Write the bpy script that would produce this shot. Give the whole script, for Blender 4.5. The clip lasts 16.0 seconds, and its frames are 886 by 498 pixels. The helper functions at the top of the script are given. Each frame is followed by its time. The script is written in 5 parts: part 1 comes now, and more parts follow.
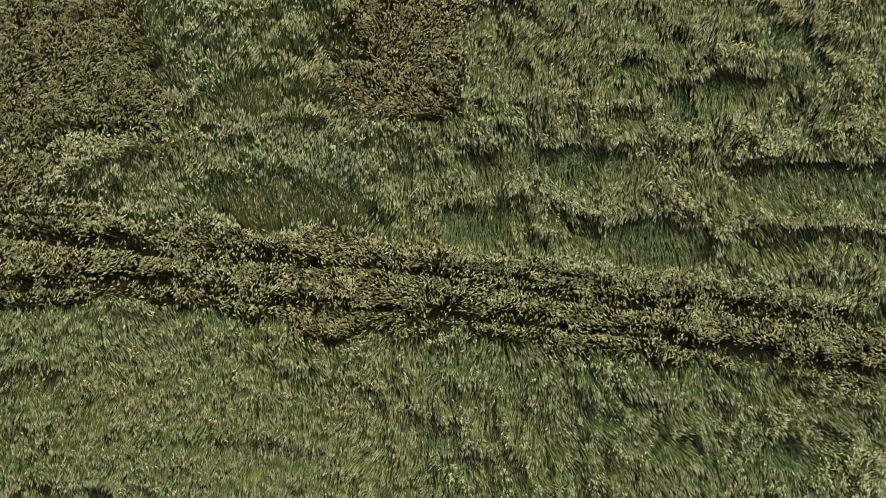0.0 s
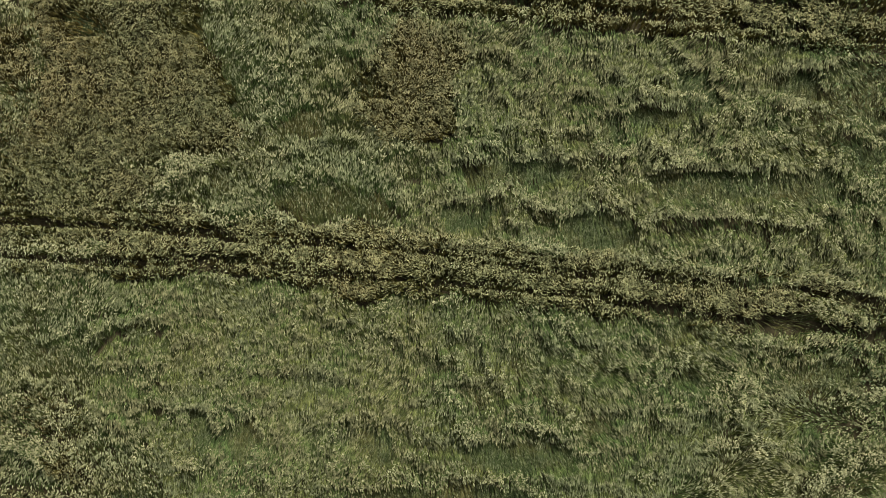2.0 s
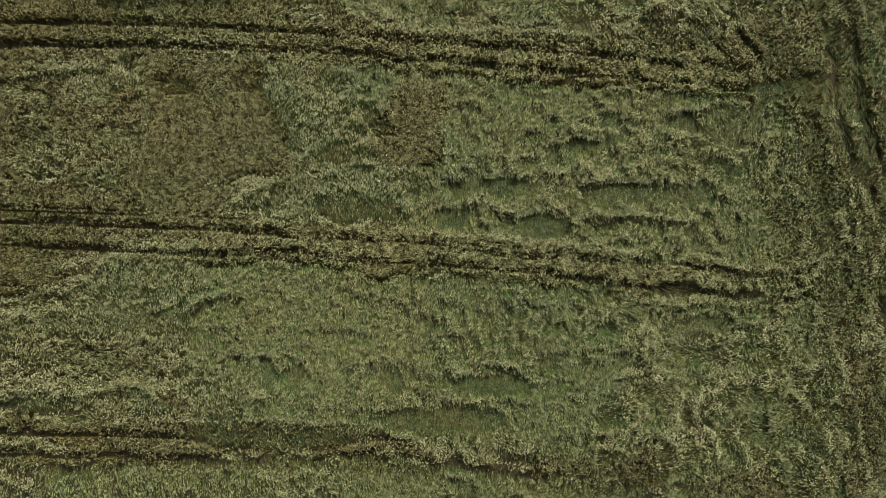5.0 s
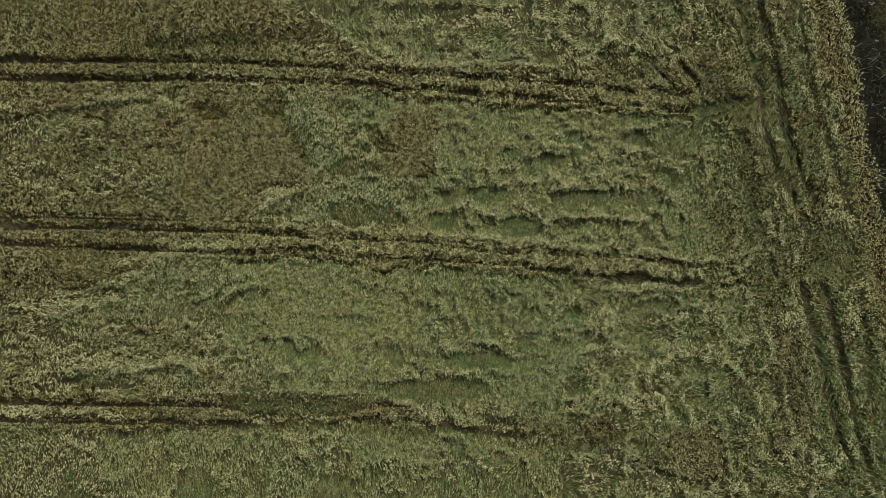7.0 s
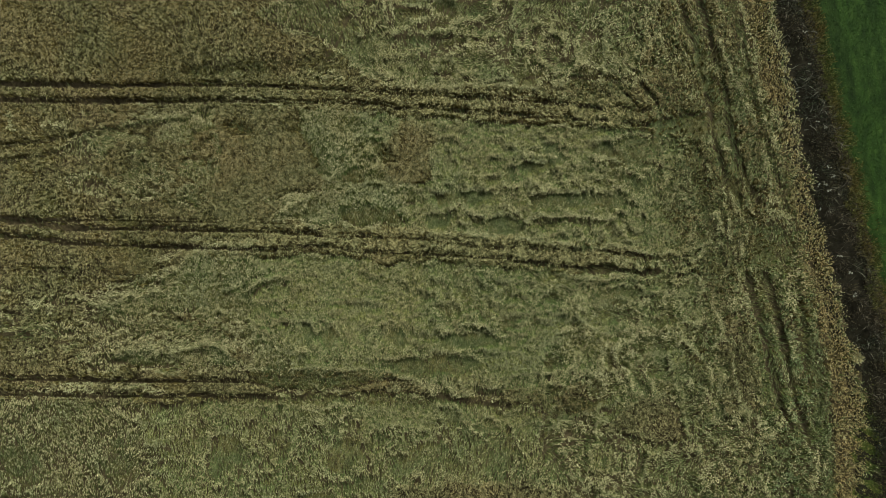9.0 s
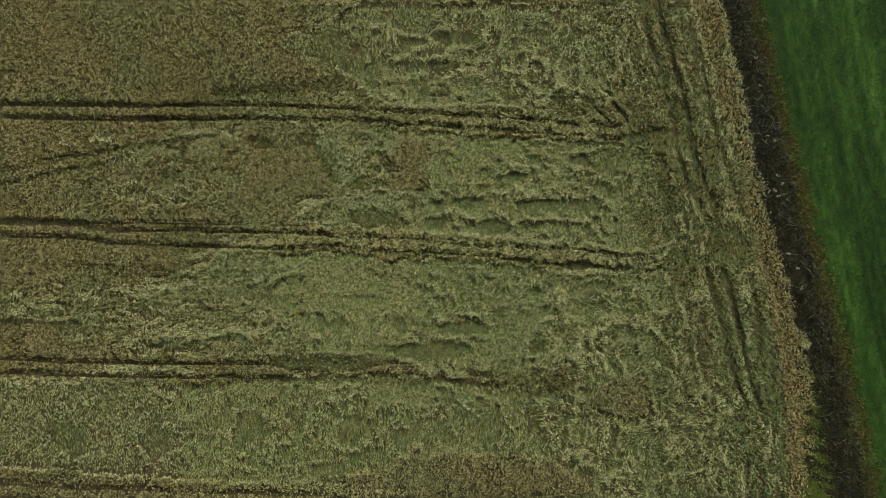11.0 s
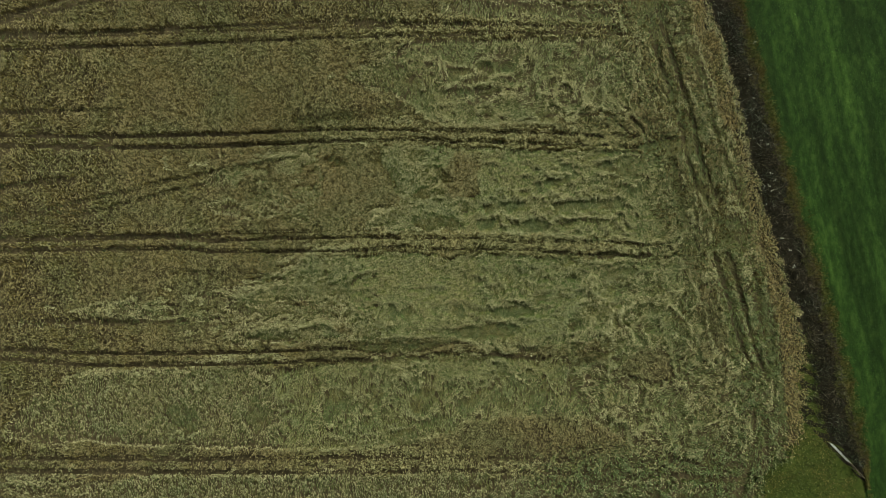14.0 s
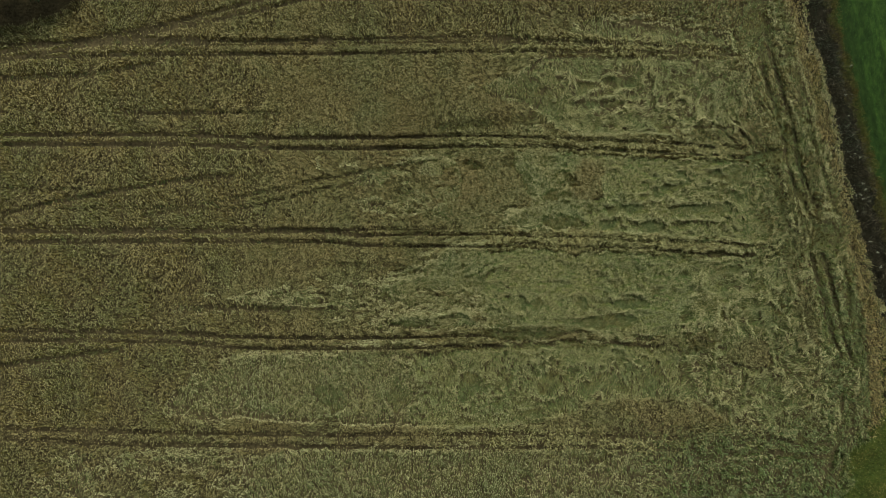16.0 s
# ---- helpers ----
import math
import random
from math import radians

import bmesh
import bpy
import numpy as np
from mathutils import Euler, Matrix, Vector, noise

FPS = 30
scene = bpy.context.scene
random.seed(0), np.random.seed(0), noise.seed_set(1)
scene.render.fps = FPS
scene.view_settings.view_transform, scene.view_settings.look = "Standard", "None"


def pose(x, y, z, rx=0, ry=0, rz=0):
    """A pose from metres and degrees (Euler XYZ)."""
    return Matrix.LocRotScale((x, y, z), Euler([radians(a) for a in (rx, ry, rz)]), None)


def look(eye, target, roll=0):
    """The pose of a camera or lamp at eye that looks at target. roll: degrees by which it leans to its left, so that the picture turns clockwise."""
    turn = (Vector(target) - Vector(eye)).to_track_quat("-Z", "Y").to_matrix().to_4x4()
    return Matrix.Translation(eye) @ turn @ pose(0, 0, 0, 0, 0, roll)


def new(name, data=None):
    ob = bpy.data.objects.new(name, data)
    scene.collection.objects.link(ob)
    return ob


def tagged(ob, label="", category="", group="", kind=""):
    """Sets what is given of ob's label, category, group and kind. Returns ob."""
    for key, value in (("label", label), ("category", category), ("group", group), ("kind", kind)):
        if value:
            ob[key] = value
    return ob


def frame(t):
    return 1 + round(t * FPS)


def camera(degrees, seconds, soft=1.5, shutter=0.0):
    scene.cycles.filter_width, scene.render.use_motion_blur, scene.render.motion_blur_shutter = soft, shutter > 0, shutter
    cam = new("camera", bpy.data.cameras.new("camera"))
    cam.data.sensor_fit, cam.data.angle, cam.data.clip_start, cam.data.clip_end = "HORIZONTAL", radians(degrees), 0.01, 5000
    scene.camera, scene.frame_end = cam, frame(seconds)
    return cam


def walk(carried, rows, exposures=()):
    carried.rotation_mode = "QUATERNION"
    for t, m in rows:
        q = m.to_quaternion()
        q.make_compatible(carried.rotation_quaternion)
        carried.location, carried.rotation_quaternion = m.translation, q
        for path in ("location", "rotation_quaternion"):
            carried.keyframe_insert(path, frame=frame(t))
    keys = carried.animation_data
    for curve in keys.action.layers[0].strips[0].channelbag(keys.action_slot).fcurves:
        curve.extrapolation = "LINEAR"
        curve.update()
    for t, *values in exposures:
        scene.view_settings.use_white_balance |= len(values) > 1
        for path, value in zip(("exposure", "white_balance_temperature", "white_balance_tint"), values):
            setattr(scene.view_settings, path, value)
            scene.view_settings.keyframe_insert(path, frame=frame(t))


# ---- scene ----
cam = camera(66.0, 16.0, 0.85)
# seconds, place, and turns about x, y and z: the camera looks straight down as it climbs
PATH = [
    (0, 0.564, -0.829, 25.956, 1.911, 1.104, 3.322),
    (0.5, 0.728, -0.877, 28.262, 1.652, 1.174, 3.255),
    (1, 0.803, -1.142, 30.717, 1.674, 1.280, 3.159),
    (1.5, 0.627, -1.129, 33.249, 1.143, 0.963, 3.092),
    (2, 0.569, -1.195, 35.740, 0.856, 0.796, 2.988),
    (2.5, 0.639, -1.166, 38.269, 0.495, 0.791, 2.866),
    (3, 0.775, -1.217, 40.769, 0.318, 0.781, 2.806),
    (3.5, 0.771, -1.145, 43.239, 0.032, 0.610, 2.593),
    (4, 0.762, -1.097, 45.703, -0.160, 0.438, 2.391),
    (6.5, 1.438, -1.463, 58.150, 0.045, 0.341, 1.526),
    (7, 1.596, -1.491, 60.600, 0.001, 0.337, 1.428),
    (7.5, 1.834, -1.469, 63.127, -0.111, 0.442, 1.357),
    (8, 2.045, -1.409, 65.553, -0.233, 0.496, 1.308),
    (8.5, 2.080, -1.579, 68.041, -0.197, 0.407, 1.197),
    (9, 1.990, -1.864, 70.345, -0.013, 0.244, 1.021),
    (11.5, 3.445, -3.188, 82.612, 0.846, 0.826, 0.946),
    (12, 3.583, -3.024, 84.953, 0.671, 0.842, 0.848),
    (12.5, 3.217, -2.566, 87.448, 0.260, 0.307, 0.484),
    (13, 1.813, -2.266, 90.062, 0.013, 0.091, -0.633),
    (13.5, -1.070, -2.248, 92.517, -0.000, -0.133, -1.072),
    (14, -5.150, -2.313, 94.984, 0.011, -0.182, -1.303),
    (14.5, -9.964, -2.338, 97.573, 0.056, -0.272, -1.348),
    (15, -15.337, -2.197, 100.137, 0.037, -0.617, -1.280),
    (15.5, -21.524, -1.852, 102.293, -0.338, -1.189, -1.162),
    (16, -28.050, -1.633, 103.821, -0.512, -2.168, -0.358),
]
walk(cam, [(t, pose(*row)) for t, *row in PATH], [(0, -0.14, 6600, -2), (4, -0.19, 6730, -3), (9, -0.19, 6850, -4), (12, -0.13, 7160, -10), (16, -0.23, 7160, -9)])

# ---- light ----
SUN_UP, SUN_ROUND = 38.0, 25.0
world = bpy.data.worlds.new("overcast_sky")
scene.world = world
world.use_nodes = True
wn = world.node_tree.nodes
sky = wn.new("ShaderNodeTexSky")
sky.sky_type, sky.sun_disc = "NISHITA", False
sky.sun_elevation, sky.sun_rotation = radians(SUN_UP), radians(SUN_ROUND)
sky.dust_density, sky.ozone_density = 4.0, 1.0
wn["Background"].inputs["Strength"].default_value = 0.10
grey = wn.new("ShaderNodeHueSaturation")
grey.inputs["Saturation"].default_value = 0.25
world.node_tree.links.new(sky.outputs[0], grey.inputs["Color"])
world.node_tree.links.new(grey.outputs[0], wn["Background"].inputs["Color"])
sun = new("sun", bpy.data.lights.new("sun", "SUN"))
sun.data.energy, sun.data.angle, sun.data.color = 3.3, radians(5), (1.0, 0.96, 0.88)
sun_from = Vector((math.sin(radians(SUN_ROUND)) * math.cos(radians(SUN_UP)), math.cos(radians(SUN_ROUND)) * math.cos(radians(SUN_UP)), math.sin(radians(SUN_UP))))
sun.matrix_world = look(sun_from * 300, (0, 0, 0))


# ---- materials ----
def shader(name, rough=0.75, spec=0.25):
    mat = bpy.data.materials.new(name)
    mat.use_nodes = True
    n, l = mat.node_tree.nodes, mat.node_tree.links
    b = n["Principled BSDF"]
    b.inputs["Roughness"].default_value = rough
    b.inputs["Specular IOR Level"].default_value = spec
    return mat, n, l, b


def ramp(n, l, source, stops):
    r = n.new("ShaderNodeValToRGB")
    el = r.color_ramp.elements
    while len(el) < len(stops):
        el.new(0.5)
    for e, (p, c) in zip(el, stops):
        e.position, e.color = p, (*c, 1)
    l.new(source, r.inputs[0])
    return r.outputs[0]


def noise_of(n, l, scale, detail=3.0, stretch=(1, 1, 1), rough=0.55):
    g = n.new("ShaderNodeNewGeometry")
    m = n.new("ShaderNodeMapping")
    m.inputs["Scale"].default_value = stretch
    l.new(g.outputs["Position"], m.inputs[0])
    t = n.new("ShaderNodeTexNoise")
    t.inputs["Scale"].default_value, t.inputs["Detail"].default_value, t.inputs["Roughness"].default_value = scale, detail, rough
    l.new(m.outputs[0], t.inputs["Vector"])
    return t.outputs["Fac"]


def mixed(n, l, fac, a, b, kind="MIX"):
    m = n.new("ShaderNodeMix")
    m.data_type, m.blend_type = "RGBA", kind
    for socket, v in ((m.inputs[0], fac), (m.inputs[6], a), (m.inputs[7], b)):
        if isinstance(v, float):
            socket.default_value = v
        elif isinstance(v, tuple):
            socket.default_value = (*v, 1)
        else:
            l.new(v, socket)
    return m.outputs[2]


def swaths(n, l):
    """Pale and dark mowing swaths, drawn out along the hedge."""
    g = n.new("ShaderNodeNewGeometry")
    r = n.new("ShaderNodeMapping")
    r.inputs["Rotation"].default_value = (0, 0, radians(-13))
    l.new(g.outputs["Position"], r.inputs[0])
    tones = []
    for scale, stretch, stops in ((0.34, (1.0, 0.07, 1.0), [(0.36, (0.62, 0.62, 0.6)), (0.52, (0.95, 0.95, 0.95)), (0.66, (1.5, 1.42, 1.4))]),
                                  (1.1, (1.0, 0.16, 1.0), [(0.34, (0.72, 0.74, 0.7)), (0.5, (1.0, 1.0, 1.0)), (0.68, (1.45, 1.35, 1.4))])):
        m = n.new("ShaderNodeMapping")
        m.inputs["Scale"].default_value = stretch
        l.new(r.outputs[0], m.inputs[0])
        t = n.new("ShaderNodeTexNoise")
        t.inputs["Scale"].default_value, t.inputs["Detail"].default_value, t.inputs["Roughness"].default_value = scale, 4.0, 0.55
        l.new(m.outputs[0], t.inputs["Vector"])
        tones.append(ramp(n, l, t.outputs["Fac"], stops))
    return mixed(n, l, 1.0, *tones, "MULTIPLY")


def plant_mat(name, stops, stops_far, scale=0.12, rough=0.7, clump_scale=2.6, vary=0.42, mown=False):
    """Blades and ears: one tint for each piece, and slow drifts of ripeness over the field."""
    mat, n, l, b = shader(name, rough, 0.2)
    g = n.new("ShaderNodeNewGeometry")
    own = ramp(n, l, g.outputs["Random Per Island"], stops)
    other = ramp(n, l, g.outputs["Random Per Island"], stops_far)
    drift = ramp(n, l, noise_of(n, l, scale, 4.0), [(0.42, (0, 0, 0)), (0.6, (1, 1, 1))])
    clump = ramp(n, l, noise_of(n, l, clump_scale, 2.0), [(0.40, (0.98 - vary, 1.0 - vary, 0.96 - vary)), (0.5, (0.98, 0.98, 0.96)), (0.60, (0.97 + vary, 0.95 + vary, 0.93 + vary))])
    tint = mixed(n, l, 1.0, mixed(n, l, drift, own, other), clump, "MULTIPLY")
    if mown:
        tint = mixed(n, l, 1.0, tint, swaths(n, l), "MULTIPLY")
    l.new(tint, b.inputs["Base Color"])
    # leaves and husks let some light through
    thin = n.new("ShaderNodeBsdfTranslucent")
    l.new(tint, thin.inputs["Color"])
    both = n.new("ShaderNodeMixShader")
    both.inputs[0].default_value = 0.18
    l.new(b.outputs[0], both.inputs[1])
    l.new(thin.outputs[0], both.inputs[2])
    l.new(both.outputs[0], n["Material Output"].inputs["Surface"])
    return mat


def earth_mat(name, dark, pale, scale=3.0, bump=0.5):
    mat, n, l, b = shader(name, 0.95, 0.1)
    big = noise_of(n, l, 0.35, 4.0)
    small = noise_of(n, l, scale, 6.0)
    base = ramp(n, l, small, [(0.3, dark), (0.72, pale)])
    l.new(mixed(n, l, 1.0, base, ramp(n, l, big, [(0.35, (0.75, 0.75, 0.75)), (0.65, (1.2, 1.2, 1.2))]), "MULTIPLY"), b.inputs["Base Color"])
    k = n.new("ShaderNodeBump")
    k.inputs["Strength"].default_value, k.inputs["Distance"].default_value = bump, 0.05
    l.new(small, k.inputs["Height"])
    l.new(k.outputs[0], b.inputs["Normal"])
    return mat


EAR_RIPE = plant_mat("ripe_ear", [(0.0, (0.237, 0.201, 0.092)), (0.5, (0.311, 0.265, 0.133)), (1.0, (0.394, 0.348, 0.189))],
                     [(0.0, (0.202, 0.191, 0.090)), (0.5, (0.270, 0.260, 0.130)), (1.0, (0.355, 0.339, 0.183))], vary=0.4, clump_scale=3.4)
STEM_RIPE = plant_mat("ripe_leaf", [(0.0, (0.074, 0.059, 0.017)), (0.6, (0.131, 0.105, 0.031)), (1.0, (0.209, 0.157, 0.054))],
                      [(0.0, (0.064, 0.065, 0.017)), (0.6, (0.116, 0.110, 0.031)), (1.0, (0.188, 0.161, 0.053))], vary=0.4, clump_scale=3.4)
EAR_LODGED = plant_mat("lodged_ear", [(0.0, (0.275, 0.255, 0.131)), (0.5, (0.343, 0.320, 0.170)), (1.0, (0.423, 0.397, 0.215))],
                       [(0.0, (0.241, 0.249, 0.131)), (0.5, (0.299, 0.311, 0.170)), (1.0, (0.377, 0.384, 0.215))], 0.2, vary=0.4, clump_scale=3.4)
STEM_LODGED = plant_mat("lodged_stem", [(0.0, (0.090, 0.103, 0.030)), (0.6, (0.161, 0.172, 0.056)), (1.0, (0.244, 0.246, 0.091))],
                        [(0.0, (0.067, 0.100, 0.029)), (0.6, (0.120, 0.168, 0.054)), (1.0, (0.193, 0.240, 0.091))], 0.25, vary=0.4, clump_scale=3.4)
EAR_RIM = plant_mat("rim_ear", [(0.0, (0.381, 0.351, 0.192)), (0.5, (0.477, 0.446, 0.252)), (1.0, (0.580, 0.542, 0.321))],
                    [(0.0, (0.355, 0.346, 0.192)), (0.5, (0.454, 0.441, 0.252)), (1.0, (0.556, 0.540, 0.321))], 0.3, vary=0.35, clump_scale=3.4)
EAR_VERGE = plant_mat("verge_ear", [(0.0, (0.296, 0.265, 0.127)), (0.5, (0.384, 0.350, 0.178)), (1.0, (0.491, 0.453, 0.244))],
                      [(0.0, (0.276, 0.265, 0.127)), (0.5, (0.363, 0.350, 0.178)), (1.0, (0.470, 0.453, 0.244))], 0.3, vary=0.45, clump_scale=3.4)
STEM_GREEN = plant_mat("hollow_stem", [(0.0, (0.072, 0.098, 0.032)), (0.6, (0.113, 0.142, 0.052)), (1.0, (0.179, 0.202, 0.086))],
                       [(0.0, (0.092, 0.094, 0.030)), (0.6, (0.147, 0.138, 0.048)), (1.0, (0.224, 0.192, 0.081))], 0.3, vary=0.22)
HOLLOW_EAR = plant_mat("pressed_ear", [(0.0, (0.152, 0.179, 0.086)), (1.0, (0.316, 0.330, 0.186))], [(0.0, (0.177, 0.179, 0.086)), (1.0, (0.329, 0.317, 0.172))], 0.3, vary=0.22)
MARGIN_STEM = plant_mat("margin_stem", [(0.0, (0.090, 0.077, 0.025)), (1.0, (0.198, 0.159, 0.057))], [(0.0, (0.072, 0.077, 0.021)), (1.0, (0.171, 0.159, 0.057))], 0.3, vary=0.4, clump_scale=3.4)
MARGIN_EAR = plant_mat("margin_ear", [(0.0, (0.277, 0.213, 0.093)), (0.5, (0.363, 0.285, 0.135)), (1.0, (0.453, 0.363, 0.182))],
                       [(0.0, (0.250, 0.212, 0.093)), (0.5, (0.334, 0.284, 0.135)), (1.0, (0.420, 0.358, 0.182))], 0.3, vary=0.4, clump_scale=3.4)
GRASS_BLADE = plant_mat("grass_blade", [(0.0, (0.015, 0.044, 0.007)), (0.6, (0.027, 0.072, 0.012)), (1.0, (0.058, 0.111, 0.022))],
                        [(0.0, (0.017, 0.049, 0.010)), (0.6, (0.035, 0.086, 0.016)), (1.0, (0.071, 0.128, 0.028))], 0.15, vary=0.15, mown=True)
GATE_GRASS = plant_mat("gateway_grass", [(0.0, (0.034, 0.058, 0.013)), (0.6, (0.068, 0.095, 0.023)), (1.0, (0.135, 0.145, 0.048))],
                       [(0.0, (0.068, 0.07, 0.018)), (0.6, (0.13, 0.118, 0.034)), (1.0, (0.20, 0.172, 0.06))], 0.28)
RANK_GRASS = plant_mat("rank_grass", [(0.0, (0.042, 0.056, 0.013)), (0.6, (0.090, 0.103, 0.025)), (1.0, (0.204, 0.203, 0.064))],
                       [(0.0, (0.054, 0.046, 0.013)), (0.6, (0.105, 0.089, 0.026)), (1.0, (0.216, 0.177, 0.059))], 0.25, vary=0.25)
TWIG = plant_mat("hedge_twig", [(0.0, (0.016, 0.015, 0.010)), (0.7, (0.048, 0.044, 0.033)), (1.0, (0.240, 0.246, 0.199))],
                 [(0.0, (0.020, 0.016, 0.011)), (0.7, (0.060, 0.048, 0.034)), (1.0, (0.192, 0.176, 0.133))], 0.2, vary=0.3)
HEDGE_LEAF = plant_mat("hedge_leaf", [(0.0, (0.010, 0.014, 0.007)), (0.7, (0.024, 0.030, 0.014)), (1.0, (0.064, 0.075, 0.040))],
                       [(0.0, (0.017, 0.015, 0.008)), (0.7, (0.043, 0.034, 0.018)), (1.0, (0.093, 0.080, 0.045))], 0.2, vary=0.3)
BRACKEN = plant_mat("dead_bracken", [(0.0, (0.027, 0.018, 0.011)), (0.7, (0.056, 0.040, 0.023)), (1.0, (0.099, 0.077, 0.045))],
                    [(0.0, (0.029, 0.024, 0.012)), (0.7, (0.054, 0.045, 0.023)), (1.0, (0.090, 0.079, 0.045))], 0.3, vary=0.25)
TREE_LEAF = plant_mat("tree_leaf", [(0.0, (0.012, 0.022, 0.008)), (0.7, (0.025, 0.042, 0.014)), (1.0, (0.045, 0.07, 0.025))],
                      [(0.0, (0.014, 0.022, 0.010)), (0.7, (0.03, 0.045, 0.018)), (1.0, (0.05, 0.07, 0.03))], 0.2)
UMBEL = plant_mat("whitish_flower", [(0.0, (0.211, 0.217, 0.186)), (1.0, (0.347, 0.353, 0.312))], [(0.0, (0.198, 0.205, 0.168)), (1.0, (0.310, 0.310, 0.270))], 0.3, vary=0.1)
BARK = earth_mat("bark", (0.03, 0.022, 0.015), (0.10, 0.08, 0.06), 6.0)
EAR_GREEN = plant_mat("green_ear", [(0.0, (0.177, 0.208, 0.100)), (0.5, (0.234, 0.268, 0.132)), (1.0, (0.308, 0.347, 0.180))],
                      [(0.0, (0.154, 0.203, 0.098)), (0.5, (0.206, 0.265, 0.130)), (1.0, (0.278, 0.343, 0.177))], 0.3, vary=0.5, clump_scale=3.4)
STEM_WEEDY = plant_mat("weedy_stem", [(0.0, (0.064, 0.082, 0.023)), (0.6, (0.116, 0.142, 0.043)), (1.0, (0.200, 0.212, 0.076))],
                       [(0.0, (0.055, 0.085, 0.023)), (0.6, (0.100, 0.145, 0.043)), (1.0, (0.175, 0.212, 0.076))], 0.3, vary=0.45, clump_scale=3.4)
SOIL = earth_mat("soil", (0.046, 0.038, 0.021), (0.14, 0.11, 0.064), 2.5)
GATE_EARTH = earth_mat("gateway_ground", (0.035, 0.055, 0.012), (0.085, 0.10, 0.024), 1.5)
FAR_CROP = earth_mat("far_crop", (0.08, 0.072, 0.028), (0.24, 0.21, 0.09), 2.2, 0.9)
# near-black earth: the shade of the ditch is put into its colour
DITCH_SHADED = earth_mat("shaded_ditch_earth", (0.012, 0.011, 0.008), (0.035, 0.03, 0.02), 2.0)
WOOD = earth_mat("post_wood", (0.07, 0.055, 0.04), (0.18, 0.15, 0.12), 8.0)


def meadow_mat():
    mat, n, l, b = shader("meadow_sward", 0.85, 0.15)
    base = ramp(n, l, noise_of(n, l, 1.6, 6.0, (1, 0.5, 1)), [(0.3, (0.013, 0.031, 0.006)), (0.5, (0.022, 0.051, 0.009)), (0.7, (0.038, 0.075, 0.015))])
    l.new(mixed(n, l, 1.0, base, swaths(n, l), "MULTIPLY"), b.inputs["Base Color"])
    k = n.new("ShaderNodeBump")
    k.inputs["Strength"].default_value, k.inputs["Distance"].default_value = 0.6, 0.08
    l.new(noise_of(n, l, 4.0, 5.0), k.inputs["Height"])
    l.new(k.outputs[0], b.inputs["Normal"])
    return mat


MEADOW = meadow_mat()
GALVANISED, gn, gl, gb = shader("galvanised_steel", 0.45, 0.5)
gb.inputs["Metallic"].default_value = 0.35
gl.new(ramp(gn, gl, noise_of(gn, gl, 6.0, 4.0), [(0.3, (0.55, 0.56, 0.57)), (0.7, (0.82, 0.82, 0.82))]), gb.inputs["Base Color"])

# ---- the plan of the field, on a fine raster ----
X0, X1, Y0, Y1, STEP = -112.0, 66.0, -58.0, 52.0, 0.16
gx, gy = np.arange(X0, X1, STEP), np.arange(Y0, Y1, STEP)
GX, GY = np.meshgrid(gx, gy)
rng = np.random.default_rng(7)


def cloud(x, y, size, octaves=3, seed=0):
    """Smooth noise about 0, roughly -1 to 1."""
    total, amp, norm = np.zeros(np.shape(x)), 1.0, 0.0
    for k in range(octaves):
        grid = np.random.default_rng(seed * 31 + k).uniform(-1, 1, (257, 257))
        u, v = (np.asarray(x) + 731.3) / size, (np.asarray(y) + 517.7) / size
        i, j = np.floor(u).astype(int), np.floor(v).astype(int)
        a, b = u - i, v - j
        a, b = a * a * (3 - 2 * a), b * b * (3 - 2 * b)
        i0, j0, i1, j1 = i % 257, j % 257, (i + 1) % 257, (j + 1) % 257
        total += amp * ((grid[j0, i0] * (1 - a) + grid[j0, i1] * a) * (1 - b) + (grid[j1, i0] * (1 - a) + grid[j1, i1] * a) * b)
        norm, amp, size = norm + amp, amp * 0.55, size / 2.1
    return total / norm * 1.6


def soft(v, a, b):
    s = np.clip((v - a) / (b - a), 0, 1)
    return s * s * (3 - 2 * s)


WX = GX + 0.9 * cloud(GX, GY, 3.0, 4, 1)
WY = GY + 0.6 * cloud(GX, GY, 2.4, 4, 2)
TX = GX + 0.11 * cloud(GX, GY, 1.3, 2, 3)
TY = GY + 0.11 * cloud(GX, GY, 1.3, 2, 4)
RX = GX + 0.42 * cloud(GX, GY, 1.7, 3, 35)
RY = GY + 0.42 * cloud(GX, GY, 1.7, 3, 36)
TRACK, LODGE, STAND = np.zeros(GX.shape), np.zeros(GX.shape), np.zeros(GX.shape)
VERGE = np.full(GX.shape, 99.0)
LEAN_C, LEAN_S = np.zeros(GX.shape), np.full(GX.shape, 0.02)
HOLLOW, BARE, RIM = np.zeros(GX.shape), np.zeros(GX.shape), np.zeros(GX.shape)


def smooth_line(points, reach=1.6):
    p = np.array(points, float)
    s = np.r_[0, np.cumsum(np.hypot(*np.diff(p, axis=0).T))]
    q = np.arange(0, s[-1] + 0.5, 0.5)
    line = np.c_[np.interp(q, s, p[:, 0]), np.interp(q, s, p[:, 1])]
    n = int(reach / 0.5)
    pad = np.r_[np.repeat(line[:1], n, 0), line, np.repeat(line[-1:], n, 0)]
    kernel = np.ones(2 * n + 1) / (2 * n + 1)
    return np.c_[np.convolve(pad[:, 0], kernel, "valid"), np.convolve(pad[:, 1], kernel, "valid")][::2]


